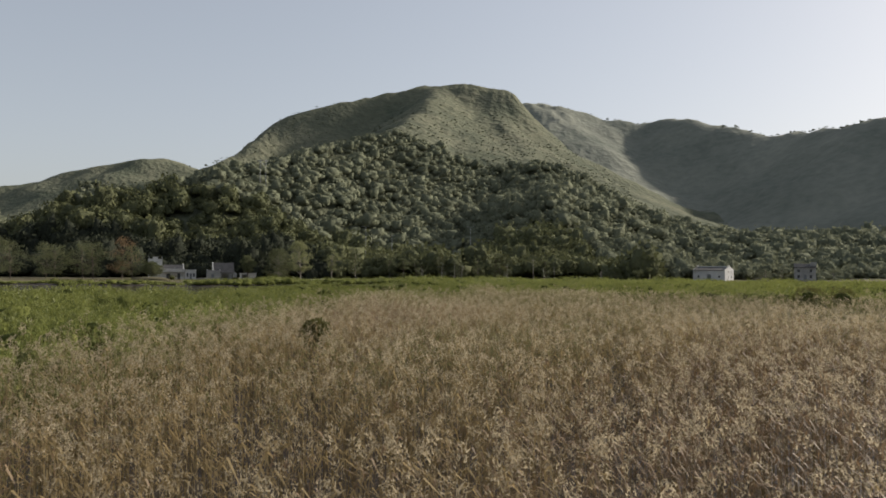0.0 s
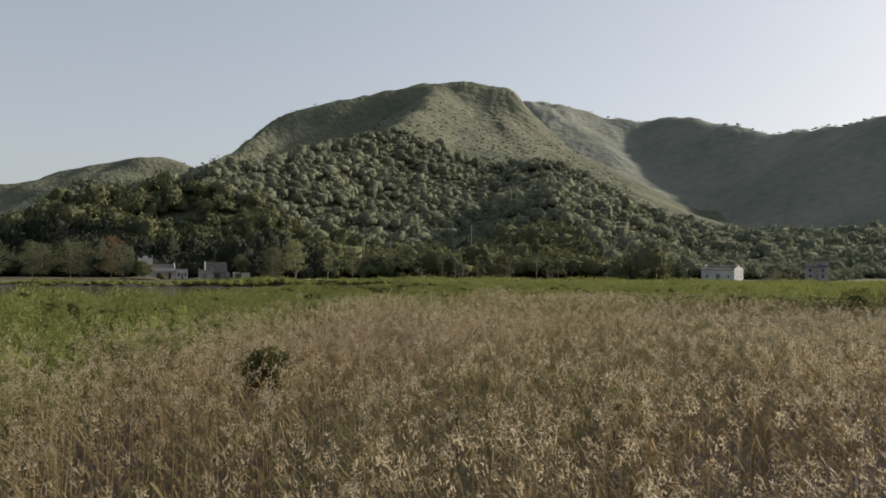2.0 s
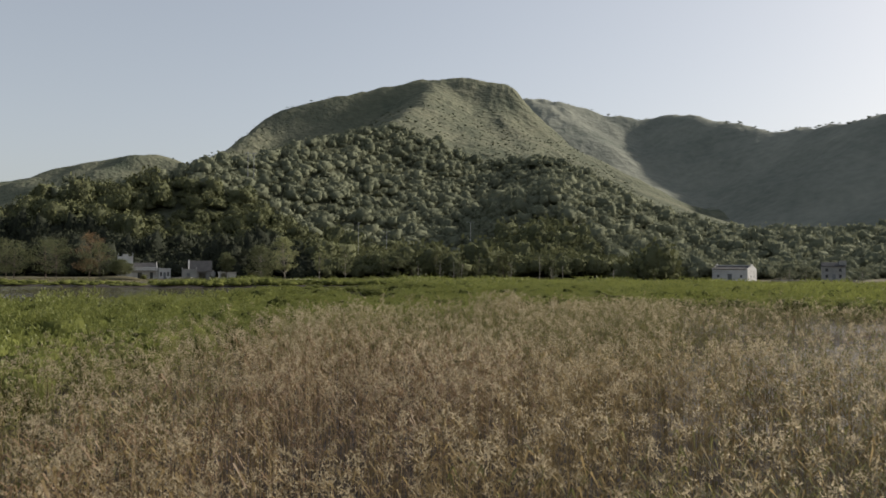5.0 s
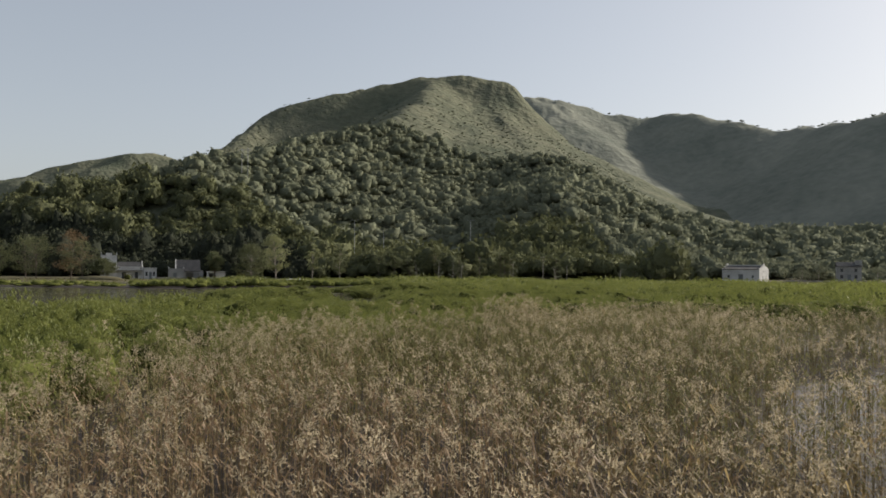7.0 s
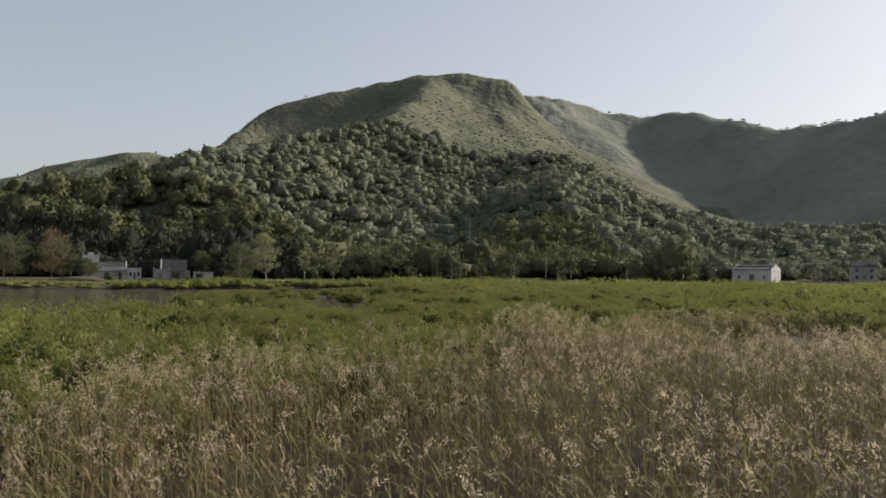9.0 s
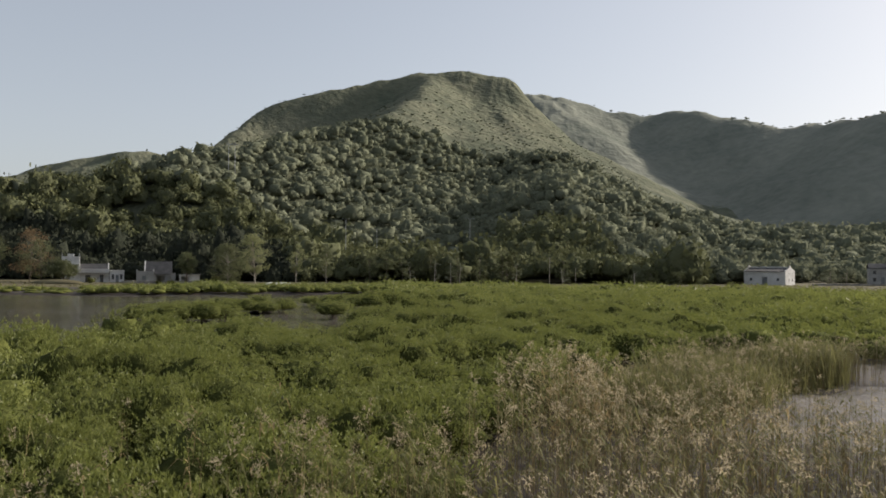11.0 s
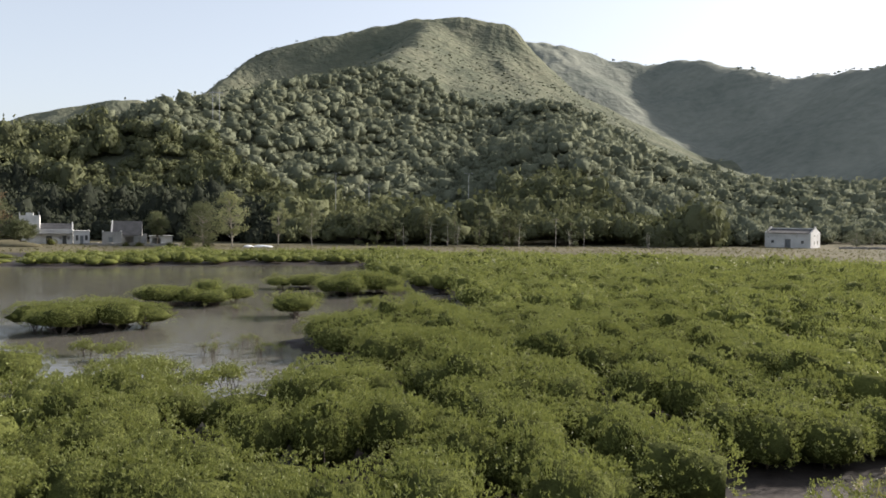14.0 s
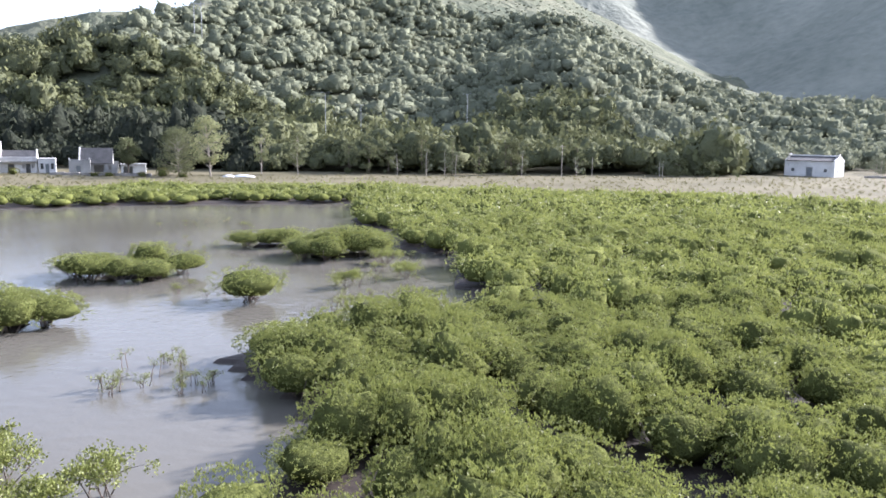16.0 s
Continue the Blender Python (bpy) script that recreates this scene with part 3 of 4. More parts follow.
stand = 0.99 + 0.06 * wave(RX * 0.3, RY * 0.3) + 0.05 * wave(RX * 1.3, RY * 1.3) + reed_r.normal(0, 0.095, RX.size)
west = ~olive & (RX < -5.5 + 2.5 * wave(RX * 0.4, RY * 0.4) + reed_r.normal(0, 0.8, RX.size))
patch = wave(RX * 0.42 + 1, RY * 0.30) + reed_r.normal(0, 0.25, RX.size)
green = ~olive & ~west & (patch > 0.6 - 0.95 * np.clip((RY - 44) / 12, 0, 1) - 0.8 * np.clip((RX - 6) / 6, 0, 1) * np.clip((RY - 36) / 8, 0, 1))
rusty = ~olive & ~west & ~green & (patch < -0.35) & (RY < 62)
dry = ~olive & ~west & ~green & ~rusty
reed_bed("reed_bed", "patches of half-green reeds among the dry ones", RX[green], RY[green], stand[green] * 0.97, 560, M_GREENREED, 0.4)
reed_bed("reed_bed", "patches of reddish-brown withered reeds with pale plumes", RX[rusty], RY[rusty], stand[rusty], 580, M_RUSTREED, 0.85)
reed_bed("reed_bed", "dense bed of dry brown reeds with pale feathery plumes", RX[dry], RY[dry], stand[dry], 500, M_BLADE, 0.75)
reed_bed("reed_bed", "half-green reeds at the edge of the mangroves", RX[west], RY[west], stand[west] * 0.95, 520, M_GREENREED, 0.6)
reed_bed("reed_bed", "shorter olive-green reeds behind the silt flat", RX[olive], RY[olive], stand[olive] * 0.72, 540, M_GREENREED, 0.35)

# arching sedge on the low mound between the channel and the silt flat
def sedge_tuft(r):
    out = []
    for _ in range(16):
        g, ln = r.uniform(0, 6.28), r.uniform(0.9, 1.6)
        o = np.array([math.cos(g), math.sin(g), 0])
        w = np.array([-math.sin(g), math.cos(g), 0]) * r.uniform(0.008, 0.014)
        b = r.normal(0, 0.14, 3) * (1, 1, 0)
        bend = r.uniform(0.25, 0.75)
        m = b + o * ln * 0.28 * bend + (0, 0, ln * 0.66)
        k = b + o * ln * 0.62 * bend + (0, 0, ln * 0.95)
        t = b + o * ln * bend + (0, 0, ln * (1.0 - 0.35 * bend))
        out.append((np.array([b + w, b - w, m + w, m - w, k + w * 0.7, k - w * 0.7, t]), np.array([(0, 1, 3), (0, 3, 2), (2, 3, 5), (2, 5, 4), (4, 5, 6)])))
    return join(out)


sedge_r = np.random.default_rng(77)
SX, SY = sedge_r.uniform(2.5, 18, 5200), sedge_r.uniform(86.5, 101, 5200)
keep = inside(SEDGE, SX + sedge_r.normal(0, 0.3, SX.size), SY + sedge_r.normal(0, 0.3, SX.size))
SX, SY = SX[keep], SY[keep]
clumps = []
which = sedge_r.integers(0, 6, SX.size)
for k in range(6):
    q = which == k
    clumps.append(scatter(sedge_tuft(np.random.default_rng(780 + k)), np.stack([SX[q], SY[q], np.full(q.sum(), 0.24)], 1), sedge_r.uniform(0, 6.28, q.sum()), (1.0 + 0.22 * wave(SX[q] * 1.1, SY[q] * 1.1)) * sedge_r.uniform(0.8, 1.2, q.sum())))
tagged(new("sedge_mound", mesh_from("sedge_mound", *join(clumps), M_SEDGE)), "mound of arching yellow-green sedge beside the silt", "sedge", kind="stuff")

# ---------- hill forest ----------
def crown_template(r, bulges, tufts, leaf, core):
    """A rounded crown with bulging boughs, and ragged leaf tufts lying over it."""
    form = spread_points(bulges, r, -0.2)
    form *= r.uniform(0.82, 1.12, (bulges, 1))
    def shape(q):
        near = np.maximum(0, q @ form.T)
        k = 0.56 + 0.46 * (near ** 7).max(1) + 0.10 * np.sin(q @ r_a + 1.0) * np.sin(q @ r_b)
        v = q * k[:, None] * (1, 1, 0.82)
        v[:, 2] = np.where(v[:, 2] < 0, v[:, 2] * 0.6, v[:, 2])
        return v + (0, 0, 0.42)
    r_a, r_b = r.normal(0, 5.0, 3), r.normal(0, 5.0, 3)
    bv, bf = ball(*core)
    cv = shape(bv)
    cv = (cv - (0, 0, 0.42)) * (0.86 + r.normal(0, 0.07, (len(bv), 1))) + (0, 0, 0.42)
    d = spread_points(tufts, r, -0.3)
    p = shape(d) + d * r.uniform(-0.16, 0.12, (tufts, 1)) + r.normal(0, 0.03, (tufts, 3))
    n = d + r.normal(0, 0.75, (tufts, 3))
    n /= np.linalg.norm(n, axis=1)[:, None]
    u = np.cross(n, r.normal(0, 1, (tufts, 3)))
    u /= np.linalg.norm(u, axis=1)[:, None]
    w = np.cross(n, u)
    a = leaf * r.uniform(0.6, 1.3, (tufts, 1))
    b = leaf * r.uniform(0.4, 0.9, (tufts, 1))
    lv = np.stack([p - u * a, p + w * b + n * 0.02, p + u * a, p - w * b + n * 0.02], 1).reshape(-1, 3)
    lf = (np.array([[0, 1, 2], [0, 2, 3]])[None] + (np.arange(tufts) * 4)[:, None, None]).reshape(-1, 3)
    return (lv, lf), (cv, bf)


def forest(name, label, x, y, rad, seed, bunches, tufts, leaf, mat, core, flat=1.0):
    r = np.random.default_rng(seed)
    sets = [crown_template(np.random.default_rng(seed + 1 + i), bunches, tufts, leaf, core) for i in range(6)]
    n = len(x)
    which, yaw = r.integers(0, 6, n), r.uniform(0, 6.283, n)
    size = np.stack([rad * r.uniform(0.85, 1.3, n), rad * r.uniform(0.85, 1.3, n), rad * r.uniform(0.7, 1.15, n) * flat], 1)
    swell = 1.8 * wave(x * 0.13, y * 0.13) + 1.2 * wave(x * 0.37 + 3, y * 0.37)
    place = np.stack([x, y, height(x, y) - 0.1 * rad + swell * np.minimum(1, rad / 4)], 1)
    got = [[], []]
    for k in range(6):
        s = which == k
        for j in range(2):
            got[j].append(scatter(sets[k][j], place[s], yaw[s], size[s]))
    root = thing(name, label, "forest", kind="stuff")
    part("foliage", mesh_from("foliage", *join(got[0]), mat), root)
    part("inner_growth", mesh_from("inner_growth", *join(got[1]), {M_FOREST: M_FCORE, M_SHADETREE: M_SHADETREECORE}.get(mat, M_FARCORE), smooth=True), root)


def in_sight(x, y, slack=7.0):
    """Which places on the hills are not hidden from the marsh by nearer ground."""
    x, y = np.asarray(x, float), np.asarray(y, float)
    z, low = terrain(x, y) + slack, np.ones(np.shape(x), bool)
    for q in np.linspace(0.35, 0.97, 16):
        low &= 6 + (z - 6) * q > terrain(x * q, 60 + (y - 60) * q)
    return low


wood_r = np.random.default_rng(31)
WX, WY = jittered(-260, 250, 272, 400, 5.2, wood_r)
foot = np.interp(WX, [-400, -120, -40, 60, 110, 160, 400], [266, 278, 278, 292, 326, 350, 384])
keep = (WY > foot) & (np.abs(WX) < 0.62 * (WY - 20) + 30)
keep &= ((WX > -62) | (WY > 287)) & in_sight(WX, WY)
WX, WY = WX[keep], WY[keep]
size = np.clip(wood_r.lognormal(1.36, 0.34, WX.size), 2.0, 6.4) * (1 + 0.25 * wave(WX * 0.12 + 5, WY * 0.12)) * np.where(WX > 90, 0.65, 1.0)
east = WX + 0.35 * (WY - 275) > 75 + 14 * wave(WX * 0.1, WY * 0.1)
# lower west slope, where the shade is put into the tree colour
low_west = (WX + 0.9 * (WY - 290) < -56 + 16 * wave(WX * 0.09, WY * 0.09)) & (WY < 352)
forest("hill_forest", "trees behind the village houses, their green darkened for shade", WX[low_west], WY[low_west], size[low_west], 740, 16, 150, 0.125, M_SHADETREE, (8, 12), 1.6)
east |= low_west
forest("hill_forest", "dense dark green trees covering the lower slope", WX[~east], WY[~east], size[~east], 700, 16, 170, 0.12, M_FOREST, (8, 12), 1.5)
east &= ~low_west
forest("hill_forest", "eastern-slope trees with haze put into their grey-green", WX[east], WY[east], size[east], 720, 13, 110, 0.135, M_FAR, (7, 10), 1.35)
WX, WY = jittered(-330, 480, 400, 640, 5.8, wood_r)
keep = (terrain(WX, WY) > 3) & (wood_r.random(WX.size) < np.interp(terrain(WX, WY), [0, 60, 100, 135], [1, 1.0, 0.8, 0.15])) & in_sight(WX, WY)
WX, WY = WX[keep], WY[keep]
forest("hill_forest", "haze-paled grey-green woodland climbing the mountain slope", WX, WY, np.clip(wood_r.lognormal(1.50, 0.25, WX.size), 2.4, 7.0) * np.interp(terrain(WX, WY), [0, 60, 140], [1, 0.95, 0.6]), 760, 9, 26, 0.17, M_FAR, (5, 8), 1.2)
WX, WY = jittered(-300, 130, 620, 930, 6.5, wood_r)
keep = (terrain(WX, WY) > 3) & (wood_r.random(WX.size) < np.interp(terrain(WX, WY) + 16 * wave(WX * 0.04, WY * 0.04), [0, 90, 130, 175, 190], [1, 0.9, 0.55, 0.2, 0.0])) & in_sight(WX, WY)
WX, WY = WX[keep], WY[keep]
forest("hill_scrub", "low haze-paled grey-green scrub on the upper mountain", WX, WY, wood_r.uniform(0.9, 2.2, WX.size), 790, 4, 1, 0.3, M_FAR, (4, 6), 0.6)

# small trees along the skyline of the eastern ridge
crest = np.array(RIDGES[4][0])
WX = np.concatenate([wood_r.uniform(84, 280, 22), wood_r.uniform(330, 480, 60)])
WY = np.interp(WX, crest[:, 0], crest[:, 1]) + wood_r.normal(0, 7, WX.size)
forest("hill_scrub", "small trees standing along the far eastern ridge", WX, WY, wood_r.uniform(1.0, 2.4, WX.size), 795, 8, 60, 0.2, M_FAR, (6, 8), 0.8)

# ---------- trees ----------
def tree_meshes(seed, h, spread, bare, leaf_mat, leaf=0.30, bark=None, clusters=40, per=26, trunk_r=0.16, low=0.35):
    """Tapered trunk with limbs, and a crown of leaf clusters with gaps."""
    r = np.random.default_rng(seed)
    lean = r.normal(0, 0.03 * h, 2)
    top = np.array([lean[0], lean[1], h * 0.86])
    wood = [limb((0, 0, -0.4), top, trunk_r, trunk_r * 0.25, 7, h * 0.015, r, 5)]
    pts = []
    for i in range(clusters):
        q = r.uniform(low, 0.98)
        g = r.uniform(0, 6.28)
        fullness = math.sin(math.pi * min(1, (q - low) / (1.02 - low)) ** 0.75) * 0.8 + 0.25
        e = np.array([math.cos(g), math.sin(g), 0]) * spread * fullness * r.uniform(0.35, 1.0) + top * q / 0.86
        e[2] = h * q
        if i % 2 == 0:
            wood.append(limb(top * max(0.15, (q - 0.18)) / 0.86, e, trunk_r * 0.34, 0.015, 4, h * 0.02, r, 3))
        pts.append(e)
    pts = np.array(pts)
    rad = spread * 0.30 * (1 - bare * 0.4)
    d = dome_points(len(pts) * per, r, -0.8)
    p = np.repeat(pts, per, 0) + d * rad * r.uniform(0.35, 1.0, (len(d), 1)) * (1, 1, 0.7)
    return mesh_from("trunk", *join(wood), bark or M_BARK, smooth=True), mesh_from("crown", *leaves(p, d, leaf, leaf * 0.6, 2, r, 0.7, 0.2), leaf_mat)


def tree(label, x, y, h, spread, seed, leaf_mat, group="", base=None, **kw):
    z = float(height(x, y)) if base is None else base
    ob = thing("tree", label, "tree", (x, y, z), group=group)
    a, b = tree_meshes(seed, h, spread, kw.pop("bare", 0.2), leaf_mat, **kw)
    part("trunk", a, ob)
    part("crown", b, ob)
    return ob


tree_r = np.random.default_rng(41)
for i, (x, y, h) in enumerate([(-158, 256, 14), (-150, 250, 12.5), (-143, 258, 12), (-136, 251, 11), (-130, 257, 12), (-124, 252, 11.5), (-118, 259, 13.5), (-113, 256, 10.5)]):
    rusty = i == 6
    tree("rust-brown broadleaf tree on the far bank" if rusty else "broad olive-green tree on the far bank", x, y, h, 5.4, 900 + i, M_DRYLEAF if rusty else M_TREELEAF, "grove on the far bank", clusters=64, low=0.16, bark=M_STEM)
tree("small round dark tree in front of the tower", -104.0, 250.0, 5.4, 3.2, 920, M_TREELEAF, low=0.30, clusters=120, bark=M_STEM)
tree("round dark green tree before the grey house", -74.6, 254, 7.6, 2.7, 921, M_TREELEAF, low=0.36, clusters=90, bark=M_STEM)
tree("large spreading olive tree beside the tall pale tree", -65.8, 259, 9.8, 5.0, 922, M_TREELEAF, low=0.06, clusters=120)
tree("tall light-green tree with a pale bare trunk", -57.9, 256, 12.3, 4.1, 923, M_PALELEAF, low=0.24, trunk_r=0.2, bare=0.3, clusters=84)
tree("slender sparse tree with a thin pale trunk", -50.2, 267, 10.2, 2.8, 924, M_PALELEAF, low=0.3, bare=0.5, clusters=34)
tree("leaning sparse young tree at the forest edge", -42.6, 270, 9.3, 2.8, 925, M_TREELEAF, low=0.2, bare=0.5, clusters=40)
for i in range(22):
    x = tree_r.uniform(-36, 88)
    y = np.interp(x, [-40, 60, 110], [274, 287, 318]) + tree_r.uniform(-1.5, 2.0) + (16 if x > 56 else 0)
    tree("vine-draped tree with pale stems at the forest edge", x, y, tree_r.uniform(5, 9.5) * (0.62 if x > 30 else 1), tree_r.uniform(2.0, 3.2), 940 + i, M_TREELEAF if i % 3 else M_FOREST, "trees at the foot of the hill", clusters=26, low=0.02, bare=0.3, trunk_r=0.09, bark=M_STEM)
for i in range(14):
    x, y = 40 + i * 7.0 + tree_r.uniform(-2.5, 2.5), 306 + tree_r.uniform(0, 20)
    if 66 < x < 92:
        y += 12
    tree("low bushy tree on the hazy flat behind the houses", x, y, tree_r.uniform(3.2, 6.0), tree_r.uniform(2.0, 3.4), 980 + i, M_FAR, "bushy trees behind the houses", clusters=20, low=0.05, bare=0.2)

# ---------- houses ----------
def wall_with(length, high, thick, holes=()):
    """A wall along x with its outer face at y = 0 and openings (x0, z0, x1, z1) through it."""
    xs = sorted({0.0, length, *[h[0] for h in holes], *[h[2] for h in holes]})
    zs = sorted({0.0, high, *[h[1] for h in holes], *[h[3] for h in holes]})
    out = []
    for a, b in zip(xs, xs[1:]):
        for c, d in zip(zs, zs[1:]):
            if not any(h[0] <= a and b <= h[2] and h[1] <= c and d <= h[3] for h in holes):
                out.append(box(a, 0, c, b, thick, d))
    return join(out)


def moved(piece, x=0.0, y=0.0, z=0.0, turn=0.0):
    v, f = piece
    c, s = math.cos(radians(turn)), math.sin(radians(turn))
    return np.stack([v[:, 0] * c - v[:, 1] * s + x, v[:, 0] * s + v[:, 1] * c + y, v[:, 2] + z], 1), f


def prism(outline, y0, y1):
    """An outline in x and z drawn out along y."""
    n = len(outline)
    v = np.array([(x, y, z) for y in (y0, y1) for x, z in outline], float)
    f = [(0, i, i + 1) for i in range(1, n - 1)] + [(n, n + i + 1, n + i) for i in range(1, n - 1)]
    for i in range(n):
        k = (i + 1) % n
        f += [(i, i + n, k), (k, i + n, k + n)]
    return v, np.array(f)


def solid(name, pieces, mat, parent, label=""):
    return part(name, mesh_from(name, *join(pieces), mat), parent, label)


def walls(pieces, mat, parent, label=""):
    for piece in pieces:
        solid("wall", [piece], mat, parent, label)


def window_in(parent, x0, z0, x1, z1, y=0.0, frame_mat=None):
    """A window > frame, pane set into the wall's opening."""
    w = new("window", None)
    w.parent = parent
    t = 0.07
    solid("window_frame", [box(x0, y + 0.08, z0, x0 + t, y + 0.16, z1), box(x1 - t, y + 0.08, z0, x1, y + 0.16, z1), box(x0 + t, y + 0.08, z1 - t, x1 - t, y + 0.16, z1), box(x0 + t, y + 0.08, z0, x1 - t, y + 0.16, z0 + t), box((x0 + x1) / 2 - 0.03, y + 0.09, z0 + t, (x0 + x1) / 2 + 0.03, y + 0.15, z1 - t)], frame_mat or M_DOOR, w)
    solid("pane", [box(x0 + t, y + 0.11, z0 + t, (x0 + x1) / 2 - 0.03, y + 0.13, z1 - t), box((x0 + x1) / 2 + 0.03, y + 0.11, z0 + t, x1 - t, y + 0.13, z1 - t)], M_DARK, w, "dark glass")
    solid("sill", [box(x0 - 0.08, y - 0.06, z0 - 0.08, x1 + 0.08, y + 0.08, z0)], M_WHITE, w)
    return w


def door_in(parent, x0, x1, z1, y=0.0):
    solid("door", [box(x0, y + 0.10, 0.0, (x0 + x1) / 2 - 0.01, y + 0.16, z1), box((x0 + x1) / 2 + 0.01, y + 0.10, 0.0, x1, y + 0.16, z1)], M_DOOR, parent, "grey-painted double door")


def tiled_slope(x0, x1, ya, za, yb, zb, rows=14):
    """A roof slope from eave (ya, za) to ridge (yb, zb) with tile ribs running up it."""
    out = []
    t = 0.10
    v = np.array([(x, y, z) for x in (x0, x1) for y, z in ((ya, za), (yb, zb), (yb, zb + t), (ya, za + t))], float)
    f = np.array([(0, 1, 2), (0, 2, 3), (4, 6, 5), (4, 7, 6), (0, 4, 5), (0, 5, 1), (3, 2, 6), (3, 6, 7), (0, 3, 7), (0, 7, 4), (1, 5, 6), (1, 6, 2)])
    out.append((v, f))
    n = max(3, int((x1 - x0) / 0.45))
    for i in range(n):
        x = x0 + (i + 0.5) * (x1 - x0) / n
        rv = v.copy()
        rv[:4, 0], rv[4:, 0] = x - 0.07, x + 0.07
        rv[:, 2] += 0.07
        out.append((rv, f))
    return out


def white_house():
    L, W, E, R = 12.0, 7.0, 3.85, 4.9
    ob = thing("house", "whitewashed single-storey house with a grey tiled roof", "house", (76.0, 297.9, 0.38), -41.3)
    wins = [(1.7, 1.2, 2.45, 2.0), (9.5, 1.2, 10.25, 2.0)]
    vents = [(0.8, 2.75, 1.1, 2.95), (2.3, 2.75, 2.6, 2.95), (8.2, 2.75, 8.5, 2.95), (10.6, 2.75, 10.9, 2.95)]
    door = (5.5, 0.0, 6.7, 2.2)
    walls([wall_with(L, E, 0.3, wins + vents + [door])], M_WHITE, ob, "whitewashed front wall")
    walls([moved(wall_with(L, E, 0.3), 0, W - 0.3)], M_WHITE, ob)
    side = [(2.0, 0.9, 2.6, 1.9), (4.4, 0.9, 5.0, 1.9), (2.0, 3.0, 2.5, 3.6), (4.4, 3.0, 4.9, 3.6)]
    for x in (0.0, L - 0.3):
        g = wall_with(W - 0.6, E, 0.3, side if x else ())
        if x:
            g = moved(g, L, 0.3, 0, 90)
        else:
            g = moved(g, 0.3, 0.3, 0, 90)
        top = prism([(0, E), (W, E), (W, E + 0.25), (W / 2 + 0.35, R + 0.25), (W / 2 + 0.35, R + 0.75), (W / 2 - 0.35, R + 0.75), (W / 2 - 0.35, R + 0.25), (0, E + 0.25)], 0, 0.3)
        top = moved(top, x + 0.3, 0, 0, 90)
        solid("gable", [g, top], M_WHITE, ob, "white gable end with raised parapet")
    solid("roof", tiled_slope(0.3, L - 0.3, -0.35, E - 0.02, W / 2, R) + tiled_slope(0.3, L - 0.3, W + 0.35, E - 0.02, W / 2, R), M_TILE, ob, "grey tiled roof")
    solid("ridge", [box(0.3, W / 2 - 0.16, R + 0.1, L - 0.3, W / 2 + 0.16, R + 0.42)], M_WHITE, ob, "pale plastered ridge")
    for w in wins:
        window_in(ob, *w)
    door_in(ob, door[0], door[2], door[3])
    solid("door_frame", [box(5.3, -0.05, 0, 5.5, 0.3, 2.4), box(6.7, -0.05, 0, 6.9, 0.3, 2.4), box(5.5, -0.05, 2.2, 6.7, 0.3, 2.4)], M_GREYWALL, ob)
    solid("step", [box(5.1, -0.7, -0.2, 7.1, -0.01, 0.14)], M_STONE, ob)


